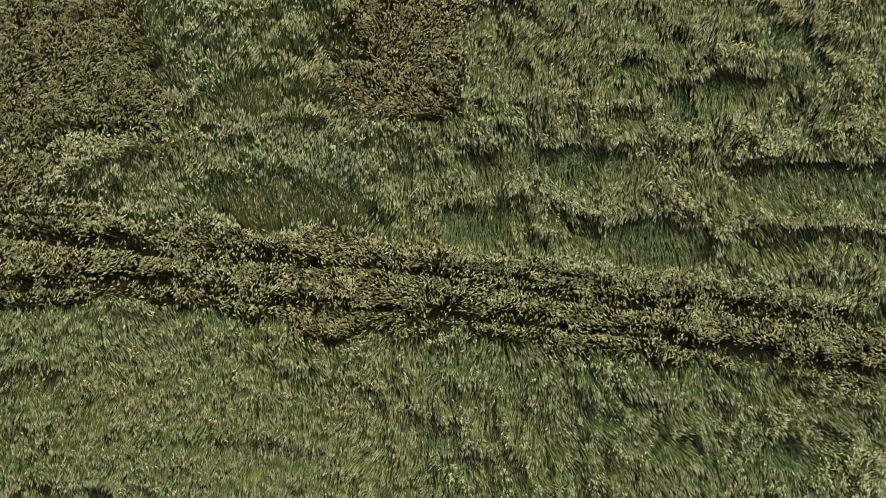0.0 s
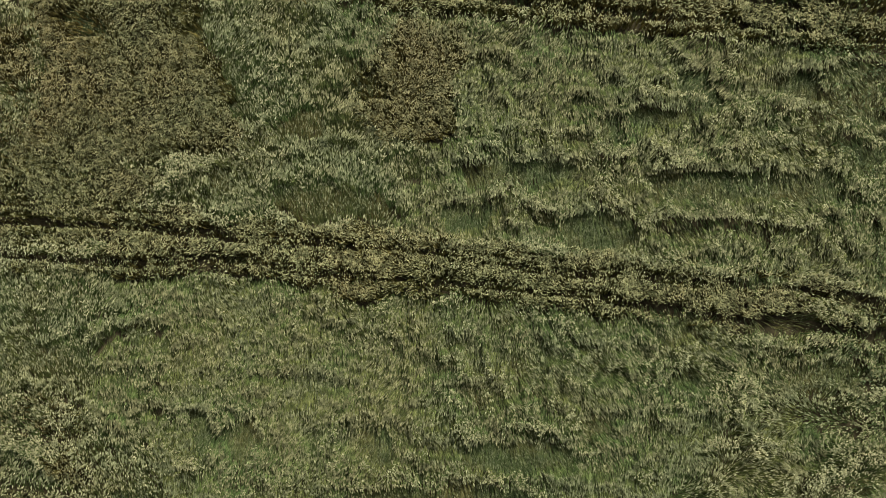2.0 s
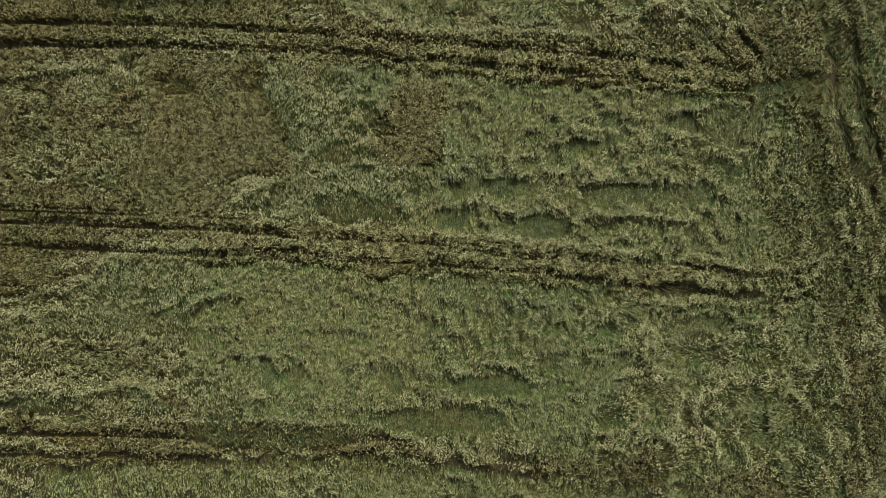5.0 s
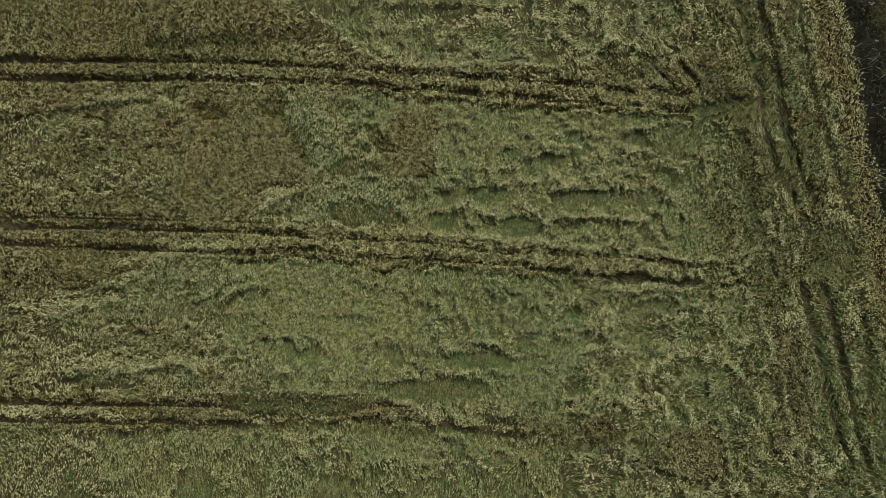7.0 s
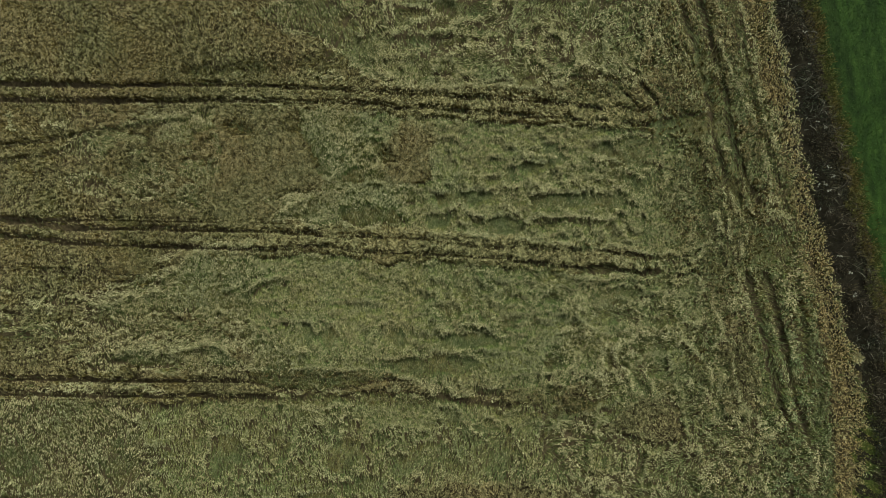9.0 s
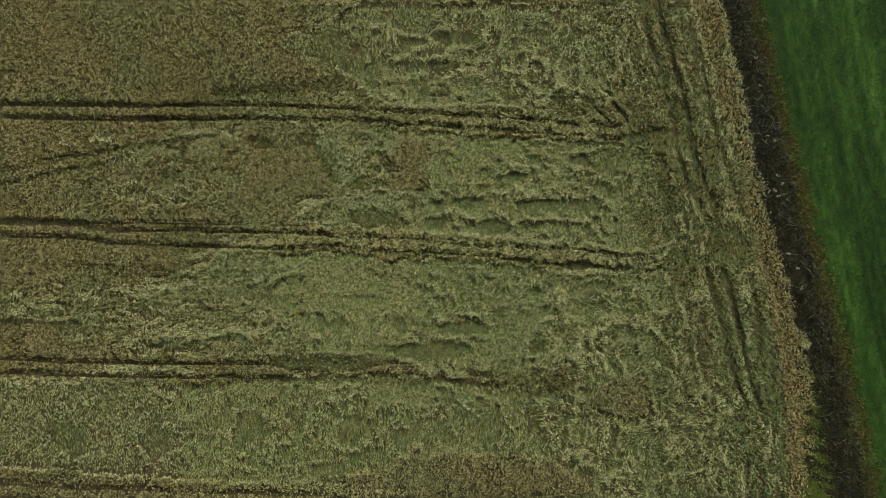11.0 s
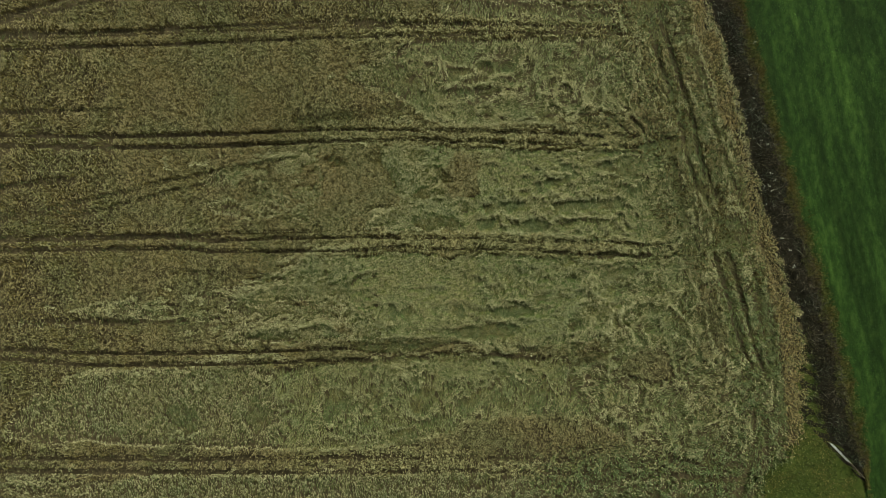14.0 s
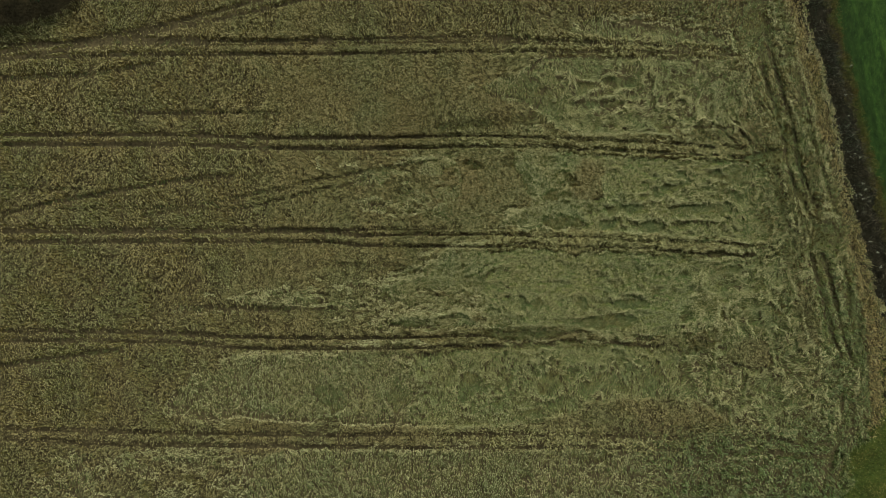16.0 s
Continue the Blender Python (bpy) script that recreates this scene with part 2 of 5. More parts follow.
def window(x0, y0, x1, y1):
    return (slice(max(0, int((y0 - Y0) / STEP)), max(0, int((y1 - Y0) / STEP) + 2)), slice(max(0, int((x0 - X0) / STEP)), max(0, int((x1 - X0) / STEP) + 2)))


def near(line, far, xs, ys):
    """Distance from the line, where it is under far."""
    d = np.full(GX.shape, 99.0)
    for (ax, ay), (bx, by) in zip(line[:-1], line[1:]):
        w = window(min(ax, bx) - far, min(ay, by) - far, max(ax, bx) + far, max(ay, by) + far)
        x, y = xs[w] - ax, ys[w] - ay
        ux, uy = bx - ax, by - ay
        k = np.clip((x * ux + y * uy) / (ux * ux + uy * uy + 1e-9), 0, 1)
        d[w] = np.minimum(d[w], np.hypot(x - k * ux, y - k * uy))
    return d


RAGGED = 1 - 0.7 * soft(-GX, 5, 20)
UNEVEN, CLOSED = cloud(GX, GY, 3.0, 2, 5), cloud(GX, GY, 1.5, 3, 54)


def track(points, width, depth=1.0):
    d = near(smooth_line(points), 2.0, GX + RAGGED * (TX - GX + 0.22 * (RX - GX)), GY + RAGGED * (TY - GY + 0.22 * (RY - GY)))
    wide = (0.38 - 0.01 * soft(-GX, 8, 25) + 0.08 * soft(GX, 24, 28) + 0.11 * soft(-GX, 22, 40)) * width * (1 + 0.4 * RAGGED * UNEVEN)
    # here and there the crop has closed over the wheel mark, most of all near the headland
    xs = [p[0] for p in points]
    crosses = max(xs) - min(xs) > 25
    closing = (0.4 + 0.3 * soft(-GY, 5, 12)) * soft(GX, 10, 25) * soft(GY, -29, -24) if crosses else -0.3
    closing = closing + (0.3 * soft(GX, -27, -15) * (GY < -12) * (GY > -20) if crosses else 0)
    shut = soft(CLOSED - 0.6 * soft(-GX, 5, 25) + closing, 0.3, 0.75)
    if depth == 1 and crosses and width > 0.405:
        np.minimum(VERGE, d, out=VERGE)
    np.maximum(TRACK, depth * (1 - soft(d, 0.7 * wide, 1.0 * wide)) * (1 - 0.85 * shut), out=TRACK)


def inside(points, xs, ys):
    hit = np.zeros(np.shape(xs), bool)
    p = list(points)
    for (ax, ay), (bx, by) in zip(p, p[1:] + p[:1]):
        if ay != by:
            hit ^= ((ay > ys) != (by > ys)) & (xs < (bx - ax) * (ys - ay) / (by - ay) + ax)
    return hit


def lodged(points, west, east, switch):
    """Crop fallen towards one bearing in the west and towards another past x = switch."""
    hit = inside(points, WX, WY)
    LODGE[hit] = 1
    x, y = GX[hit], GY[hit]
    over = soft(x + 4.0 * cloud(x, y, 6.0, 2, 19) + 2.5 * cloud(x, y, 0.8, 2, 28), switch - 2.2, switch + 2.2)
    wild = 0.3 + 0.45 * soft(x, 4, 22)
    turn = np.where(over > rng.uniform(0.25, 0.75, len(x)), radians(east), radians(west)) + wild * (1.1 * cloud(x, y, 6.0, 2, 6) + 0.7 * cloud(x, y, 1.8, 2, 16))
    LEAN_C[hit], LEAN_S[hit] = np.cos(turn), np.sin(turn)


def tufted(points):
    """Ground where the crop is down in tufts only."""
    hit = inside(points, WX, WY)
    x, y = GX[hit], GY[hit]
    LODGE[hit] = np.maximum(LODGE[hit], 0.85 * soft(cloud(x * 0.6, y, 1.5, 4, 29), -0.12, 0.2))


def standing(points):
    STAND[inside(points, WX, WY)] = 1


def pressed(points, depth=1.0, soil=0.0):
    """A pressed-down place with a torn edge, where stems, weeds and some soil show."""
    xs, ys = [p[0] for p in points], [p[1] for p in points]
    w = window(min(xs) - 1.5, min(ys) - 1.5, max(xs) + 1.5, max(ys) + 1.5)
    hit = inside(points, 0.35 * GX[w] + 0.65 * RX[w], 0.35 * GY[w] + 0.65 * RY[w])
    HOLLOW[w] = np.maximum(HOLLOW[w], depth * hit)
    if soil:
        core = inside(points, GX[w] + 1.2 * (WX[w] - GX[w]), GY[w] + 1.2 * (WY[w] - GY[w]))
        BARE[w] = np.maximum(BARE[w], soil * hit * core * soft(cloud(GX[w], GY[w] * 1.6, 1.1, 2, 61), -0.1, 0.45))


def rut(points, width):
    """A short gap in the crop, open to the soil."""
    d = near(smooth_line(points, 0.5), 2.0, TX + 0.3 * (RX - GX), TY + 0.3 * (RY - GY))
    np.maximum(TRACK, 1 - soft(d, 0.3 * width, 0.6 * width), out=TRACK)


BEADED = np.clip(0.85 + 1.1 * cloud(GX, GY, 0.75, 2, 8), 0.25, 1.9)


def rim(points, width=0.3):
    d = near(smooth_line(points, 0.5), 2.0, RX, RY)
    wide = width * BEADED
    np.maximum(RIM, 1 - soft(d, 0.4 * wide, 1.1 * wide), out=RIM)


# wheel tracks of the tramlines
track([(-89.4, 14.6), (-64.8, 14.6), (-48.1, 14.1), (-38.2, 14.2), (-35.4, 14.1), (-23.2, 14.5), (-8.3, 14.2), (3.1, 13.6), (7.1, 13.5), (11.6, 13.3), (16.5, 12.8), (23, 12.6)], 0.5)
track([(-89.4, 13.2), (-64.8, 13.2), (-48.1, 12.6), (-39.7, 12.5), (-38.2, 12.5), (-19.2, 12.8), (-8.3, 12.8), (1.7, 12.2), (6.7, 12), (11.6, 11.7), (21.5, 11.2), (26, 10.8)], 0.5)
track([(-89.6, 0.4), (-64.9, 0.2), (-39.8, 0.1), (-37.8, -0.6), (-27.9, -0.4), (-16.6, -0.5), (-13.4, -0.6), (-10.2, -0.7), (-3.8, -0.9), (-1.7, -0.9), (0.4, -1.1), (3.6, -1.5), (6.7, -1.7), (9.8, -1.7), (12.9, -1.8), (16.3, -1.7), (19.9, -2.2), (26.8, -2.7)], 0.5)
track([(-89.6, -1.2), (-64.9, -1.2), (-39.8, -1.5), (-37.8, -2.1), (-27.8, -2.2), (-16.5, -2.4), (-13.3, -2.1), (-10.1, -1.9), (-8.4, -2.1), (-6.2, -2.5), (-3.3, -2.5), (0.5, -2.5), (2.6, -2.6), (7.8, -2.8), (9.9, -3.1), (11.7, -3.4), (15, -3.7), (17.9, -3.7), (21.9, -4), (26.9, -4.2)], 0.42)
track([(-89.6, 0.9), (-64.9, 0.8), (-37.9, 0.3), (-27.9, 0.4), (-17.9, 0.5), (-13.9, 0.4)], 0.25)
track([(-89.8, -14.3), (-65.1, -14.9), (-53.6, -15.7), (-42.8, -16), (-24.8, -16), (-6.8, -15.5), (-1.7, -15.4), (7.6, -16.3), (18.4, -17), (27.7, -18)], 0.45)
track([(-89.8, -15.7), (-65.1, -16.2), (-53.6, -17.4), (-39.2, -17.6), (-19, -17.5), (-6.8, -17.3), (2.6, -17.3), (11.2, -18.2), (18.4, -18.3), (25.5, -19.1)], 0.45)
track([(-89.9, -28.8), (-65.2, -29.9), (-40, -30.7), (-14.3, -30.9), (3, -31.4), (18.9, -32.4), (27.7, -32), (28.5, -32.7), (30.5, -33.2), (35.3, -33.5), (36.6, -33.4)], 0.42)
track([(-89.9, -30.3), (-73.5, -31.5), (-48.5, -32.2), (-23, -32.9), (-5.7, -33.1), (16.2, -34.1), (27.2, -34.6), (31.2, -35.1), (36.2, -35.4)], 0.42)
track([(-89.2, 27.9), (-77, 28.4), (-68.8, 28.7), (-60.5, 28.7), (-52.2, 28.6), (-39.6, 29), (-18.3, 29.5), (3.3, 28.5), (20.8, 27.7)], 0.46)
track([(-89.3, 25.9), (-81.1, 26.1), (-72.9, 26.5), (-54.7, 26.6), (-39.6, 26.8), (-22.6, 27.2), (12, 27.2), (24.3, 26.7)], 0.46)
track([(-77, 28.1), (-64.6, 28.1), (-52.2, 28.1), (-39.6, 28.4), (-18.3, 28.7), (-1.1, 28.3)], 0.36)
# odd passes across the rows
track([(-92.5, 26.3), (-89.3, 26.8), (-81.1, 28.1), (-72.9, 29.6), (-64.6, 31.1), (-56.3, 33.3), (-52.1, 34.6), (-46.2, 36.5)], 0.5)
track([(-92.5, 24.9), (-89.3, 25.6), (-81.1, 27), (-72.9, 28.6), (-68.8, 29.5), (-60.5, 31.2), (-52.1, 33.1), (-44.6, 34.8), (-39.5, 36.4)], 0.5)
track([(-89.3, 22.9), (-77, 23.4), (-66.3, 25.3)], 0.6, 0.7)
track([(-69, 2.4), (-54.9, 5.1), (-43.1, 7.8), (-32.9, 9.5), (-26.1, 10.5)], 0.5, 0.5)
track([(-54.9, 3.5), (-43.1, 6.1), (-34.6, 8)], 0.4, 0.45)
track([(-89.5, 2.9), (-81.4, 4.7), (-69, 6.9), (-62.3, 8), (-54.8, 8.5)], 0.6, 0.7)
track([(-89.8, -19.6), (-79.1, -18.2), (-71.7, -17.2)], 0.7, 0.75)
track([(-89.5, 6.7), (-77.2, 6.6)], 0.4, 0.55)
track([(-73, 17.9), (-58.1, 18), (-48.1, 17.7)], 0.4, 0.55)
track([(-65, -11.1), (-53.3, -11.4), (-39.9, -11.7)], 0.35, 0.55)
track([(-43.2, -4.9), (-27.9, -5.2)], 0.3, 0.5)
track([(-81.4, 3.7), (-64.9, 3.7), (-54.9, 3.5)], 0.25, 0.5)
track([(-25.1, 15.7), (-19.3, 16.1), (-13.5, 16.6), (-7.8, 18), (0.8, 18.7)], 2.0, 0.3)
track([(21.2, 15.6), (22.4, 14.4), (23.5, 12.9)], 0.5)
track([(15.7, 17), (19, 15.3), (21, 13.4), (21.5, 12.7)], 0.4)
track([(-16, 3.2), (-13.7, 3.5), (-10.5, 3.5)], 0.35, 0.45)
track([(-53.7, -11.8), (-45, -11.9), (-33.4, -12.1)], 0.3, 0.5)
track([(-37.7, -5.9), (-31.2, -5.9), (-25.7, -5.9)], 0.3, 0.5)
# headland tracks beside the hedge
track([(23.9, 32.6), (24.5, 29.7), (25.2, 25.4), (25.6, 23.2), (26.1, 21.8), (26.7, 19.6), (27.3, 17.9), (27.8, 16.1), (28.3, 14.5), (28.9, 11), (29.6, 8.2), (30.2, 6.4), (31.1, 4.6), (32.1, 2.9)], 0.62)
track([(25.2, 32.6), (25.9, 29), (26.7, 26.1), (27.2, 24.3), (27.9, 22.5), (28.3, 20.7), (28.9, 18.9), (29.7, 16.7), (30.2, 13.6), (30.9, 10.3), (31.9, 7.1), (32.9, 5), (34, 3.3)], 0.6)
track([(28.8, 29.7), (30.2, 25.4), (32.1, 19), (33.1, 13.6), (34.7, 8.9), (35.8, 5.7), (37, 2.1)], 0.4, 0.6)
track([(32.6, -3.6), (33, -5.1), (33.7, -7.2), (34.2, -9.4), (34.8, -11.2), (35.4, -13.3), (35.9, -15.4), (36.3, -17.2), (37.1, -19), (38.1, -20.4)], 0.72)
track([(34.5, -3.6), (34.8, -4.7), (35.5, -6.8), (36.1, -9), (36.8, -11.9), (37.3, -14.7), (37.8, -16.9), (38.6, -19), (39.3, -20.4), (39.8, -22)], 0.72)
track([(37.6, -4.7), (38.7, -11.1), (39.5, -17.6), (40.6, -23.3)], 0.4, 0.6)
track([(37.8, -25.4), (37.8, -27.4), (37.6, -29.8), (37.3, -32.2), (36.5, -34.6), (35.4, -37), (34.8, -38.8), (34.1, -41)], 0.5)
track([(39.7, -25.5), (39.6, -27.9), (39.4, -29.9), (39, -32.3)], 0.46)
# outlines of the lodged crop
lodged([(-19.2, 12.4), (-13.2, 12.8), (-8.2, 12.6), (1.7, 11.7), (11.6, 11.2), (21.5, 10.7), (27, 10.3), (28.6, 6.2), (27.2, 1.2), (25.8, -1.9), (11.9, -1.2), (2, -0.2), (-7.9, 0.1), (-15.9, 0.5), (-14.5, 2.9), (-10, 3.5), (-12.8, 5.7), (-13.1, 9.4), (-19.1, 10)], 93, -90, -3)
lodged([(-30.1, 9.9), (-24.2, 11.6), (-19.2, 12.2), (-18.6, 10), (-25.6, 9.6)], 80, -90, 90)
lodged([(-23.3, -2.2), (-16.8, -2.2), (-9.9, -2.1), (-2.9, -2.7), (7, -3.1), (18.9, -4.1), (27.4, -4.5), (29.4, -8.7), (30.5, -13.6), (28.7, -17.3), (19.8, -17.1), (5.4, -16.1), (-2.6, -15.1), (-12.5, -14.7), (-18, -14.4), (-18.1, -10.4), (-21.1, -9.5), (-27.6, -8.9), (-28.2, -6.9), (-25.8, -4.1)], 92, -85, -15)
lodged([(-35.5, -13.9), (-31, -12.7), (-26.1, -12.5), (-20.3, -12.4), (-18, -14.4), (-27.5, -14.6), (-34.5, -15.3)], 88, -90, 90)
lodged([(-34.6, -8.6), (-31.2, -7.5), (-27.7, -7.1), (-27.1, -9.6), (-32.6, -9.5)], 88, -90, 90)
lodged([(-56.8, -18.8), (-48.4, -18.3), (-39.9, -17), (-22.9, -17.4), (-5.6, -16.9), (11.9, -17.9), (29.6, -18.7), (34, -25.6), (31.3, -30.8), (15.3, -28), (3.1, -26.2), (-14.3, -29.4), (-22.9, -29.8), (-43.4, -28.9), (-65.2, -27.4), (-64.3, -23.3), (-57.6, -20.9)], 90, -88, -27)
lodged([(-51, -33.9), (-43.4, -33.2), (-36.6, -33), (-14.4, -33.5), (3, -34), (27.7, -35.3), (35.8, -36.2), (33.1, -47.6), (-58.7, -46.3), (-54.4, -38.8)], 92, -80, 30)
lodged([(-17.9, 21.4), (-12.2, 24.4), (-7.9, 26.8), (-2.1, 27.2), (9.4, 27.4), (18, 25.3), (21.7, 22.1), (21, 15.3), (15.2, 17.4), (10.9, 14.6), (-3.4, 14.9), (-6.8, 15.4), (-8.2, 17.2), (-10.7, 18.7)], 100, -80, -12)
lodged([(18, 28.9), (23.8, 27.5), (24.5, 21.8), (18, 25.3)], 80, -90, -10)
lodged([(-4.5, 31.7), (4.2, 32.2), (19.9, 30.1), (19, 28.1), (-5.4, 28.8)], 90, -90, 0)
# crop down in tufts only
tufted([(-30.1, 8.4), (-25, 12.1), (-13.5, 13), (-7.7, 12.2), (-9.1, 5.3), (-14.9, 4.6), (-21.4, 5.6), (-27.9, 6.3)])
tufted([(-39.7, 7), (-31.2, 10.8), (-14.1, 12.2), (-7.2, 9.4), (-9, 1.7), (-22.8, 1.8), (-35.5, 2.7)])
tufted([(-40.7, -8.2), (-32.1, -6.7), (-22.7, -2.3), (-16.2, -4.4), (-17.6, -13.8), (-26.2, -13.9), (-35.6, -12.5)])
tufted([(-53.7, -11.2), (-53.7, -9.1), (-46.5, -8.3), (-34.9, -9.6), (-35.6, -11.8), (-47.2, -11.2)])
tufted([(-66, -23.3), (-56.8, -19.2), (-56.8, -28.5), (-65.2, -28)])
tufted([(-80.1, -33.6), (-65.2, -33.1), (-50.2, -33.4), (-50.3, -46.5), (-85.2, -45.7), (-84.3, -38.2)])
tufted([(-65, -12.3), (-55, -9.1), (-43.2, -7.9), (-43.2, -11.3), (-56.7, -12.4)])
tufted([(-17.9, 20.8), (-13.6, 24.4), (-7.9, 26.6), (-2.1, 28.1), (-3.5, 18.7), (-10.7, 17.9)])
tufted([(-3.6, 28.1), (18, 28.2), (23.8, 25.4), (23.9, 15.3), (18.1, 15.3), (10.9, 14.5), (-3.4, 15.1)])
tufted([(-37.6, -8.4), (-27.7, -7.1), (-26.3, -3.6), (-22.8, -2.3), (-22.6, -10), (-28.6, -11.2), (-37.6, -10.4)])
tufted([(-37.5, -12.4), (-27.6, -11.6), (-18.1, -9.9), (-17.5, -14.8), (-27.5, -15.4), (-37.5, -15.4)])
tufted([(18.1, 13.1), (29.6, 11.8), (32.6, 1), (31.9, -3.3), (21.8, -1.9)])
tufted([(24.7, -6.2), (34, -6.1), (37.7, -20.4), (37.1, -31.9), (24.2, -32), (25.5, -17)])
# places where the crop still stands inside them
standing([(-5.2, 7.8), (-3.6, 10.5), (0.2, 10.6), (0.5, 8.1), (0.8, 5.3), (-2, 4.1), (-4.2, 5.1)])
standing([(-22.1, 12.6), (-13.7, 11.9), (-12.3, 7.4), (-10.6, 4.9), (-10.2, 3.5), (-14.7, 3.1), (-21.2, 3.1)])
standing([(-3.9, -4.1), (-1.9, -3), (-5.9, -3.1)])
standing([(3.1, -25.6), (14.5, -25.8), (20.6, -30.7), (1.3, -30.8)])
standing([(30.2, -8.3), (32.8, -7.9), (34.3, -10.5), (35.8, -18.3), (33.6, -19.2), (31, -18.1)])
standing([(12.3, -17), (16.3, -15.4), (17.3, -18.4), (14.4, -19)])
standing([(21.2, -16.8), (26.7, -17.9), (26.3, -21.1), (18.4, -20.8)])
standing([(9.8, -25.7), (-3.1, -26.6), (-1.6, -32.3), (11.3, -32.1)])
# pressed places: outline, depth, soil
pressed([(-20.9, 10.3), (-19.8, 10.9), (-18.2, 10.3), (-17.8, 9.5), (-19.9, 9.2)], 0.8, 0)
pressed([(-15.8, 11), (-14.4, 11.4), (-12.8, 10.5), (-13.1, 9.7), (-15.1, 9.8)], 0.6, 0)
pressed([(-12.5, 8.8), (-11.6, 8.4), (-10.1, 5), (-11.1, 5.1), (-12.1, 6.8)], 0.6, 0)
pressed([(-9, 5.2), (-7.9, 5.9), (-6.3, 5.5), (-6.3, 4.8), (-8.5, 4.5)], 0.9, 0)
pressed([(-5.9, 8.6), (-4.6, 9), (-3.3, 7.8), (-3.2, 6.6), (-5.1, 6.6)], 0.8, 0)
pressed([(-9.4, 10.5), (-6.9, 10.3), (-7, 9.5), (-9.2, 9.8)], 0.6, 0)
pressed([(-9, 1.6), (-5.8, 1.9), (-2.6, 1.1), (-2.9, 0.4), (-7, 0.2), (-8.6, 0.6)], 0.85, 0)
pressed([(-12.7, 2.3), (-11.6, 2.7), (-11.3, 0.8), (-12.3, 0.6)], 0.6, 0)
pressed([(0.5, 3.8), (2.2, 4.1), (6.6, 4.1), (7, 3.5), (5.4, 3), (2.9, 3), (1, 3)], 1, 0.5)
pressed([(0.1, 1.9), (2, 2.2), (2.7, 1.8), (2.1, 0.7), (0.5, 0.4)], 1, 0.7)
pressed([(7.4, 6.6), (8.5, 7), (9.5, 5.9), (9.1, 5.3), (8.1, 5.1)], 0.9, 0)
pressed([(9.3, 7.2), (12.4, 7.1), (12.6, 6.4), (10.3, 6.3), (9.3, 6.6)], 1, 0.3)
pressed([(10.1, 3.9), (12.9, 4.2), (16.9, 4.3), (20.3, 4), (20.5, 3), (19.2, 2.6), (16, 2.8), (13, 2.2), (10.5, 2.5)], 0.85, 0.15)
pressed([(6, 1.2), (7.1, 1.6), (9.6, 1.5), (10.1, 0.8), (10, -0), (7.8, -0.5), (6.4, -0.1)], 1, 0)
pressed([(16.8, 9.1), (17.9, 9.6), (18.9, 9.2), (19, 8.3), (17.7, 8), (16.9, 8.3)], 1, 0)
pressed([(20.2, 6.1), (21.5, 6.5), (22.6, 5.9), (22.3, 5), (20.9, 4.8)], 1, 0.2)
pressed([(18.5, 9.5), (20.4, 10.2), (23.8, 10), (23.9, 8), (20.5, 8)], 0.6, 0)
pressed([(13.4, 12.2), (14.4, 12.1), (15.3, 11.5), (15, 11.1), (13.9, 11.5)], 0.8, 0)
pressed([(-21.6, -5.8), (-20.4, -5.5), (-20.1, -6.4), (-21.2, -6.6)], 0.54, 0.2)
pressed([(-16.9, -5.3), (-15.3, -4.9), (-13.5, -5.1), (-14, -6.3), (-16.2, -6.4)], 0.48, 0.4)
pressed([(-21.2, -7.9), (-19, -7.5), (-17.2, -8), (-17.5, -8.7), (-20.2, -8.8)], 0.54, 0)
pressed([(-24.4, -8.1), (-22.6, -7.9), (-22.4, -8.8), (-24.3, -9)], 0.42, 0)
pressed([(-12.8, -9.7), (-11.9, -9.6), (-11.4, -10.7), (-11.8, -11.8), (-12.5, -11.9)], 1, 0)
pressed([(-11.1, -10.2), (-9.3, -9.9), (-8.8, -11), (-10.1, -12.4), (-10.5, -12.1)], 0.9, 0)
pressed([(-3.7, -10), (-2.4, -9.6), (-2, -11.3), (-2.6, -12.1), (-3.4, -11.7)], 1, 0)
pressed([(1.2, -10.6), (2.6, -10.2), (6.1, -10.2), (7.3, -10.5), (6.9, -11.5), (4.3, -11.9), (1.8, -11.8)], 1, 0.35)
pressed([(-3.8, -13.4), (-0.7, -12.8), (2.8, -12.8), (4.9, -12.7), (5.6, -13.1), (4.4, -14.2), (0, -14.7), (-3.4, -14.8)], 0.95, 0.35)
pressed([(7.3, -8.8), (8.8, -8.5), (9.2, -9.4), (7.9, -9.9)], 0.8, 0.2)
pressed([(16.7, -5.6), (19.5, -5.2), (22, -5.4), (22.3, -6.3), (20.8, -7), (18.7, -7.7), (16.8, -7.2)], 0.75, 0)
pressed([(20.1, -11.5), (22.2, -10.9), (22.9, -12.1), (21.1, -13.2), (20.2, -12.9)], 0.6, 0)
pressed([(0, -4.6), (0.2, -5.8), (0.9, -5.8), (0.8, -4.6)], 0.3, 0)
pressed([(-4, 22.8), (-1.9, 23.1), (-0, 22.7), (-0.6, 21.9), (-2.1, 21.1), (-3.9, 20.8)], 0.9, 0.3)
pressed([(-0, 23.4), (4.8, 23.7), (5.1, 22.3), (2.2, 21.9), (0.2, 22.1)], 1, 0.1)
pressed([(-3.3, 19.8), (0.5, 20.1), (4, 19.6), (3.4, 18.8), (-1.2, 18.8)], 0.8, 0)
pressed([(8.1, 16.4), (10.4, 16.7), (10.9, 15.2), (9, 15)], 0.7, 0)
pressed([(8.2, 14.6), (10.4, 14.9), (10.7, 14.1), (9.3, 13.6)], 0.7, 0.4)
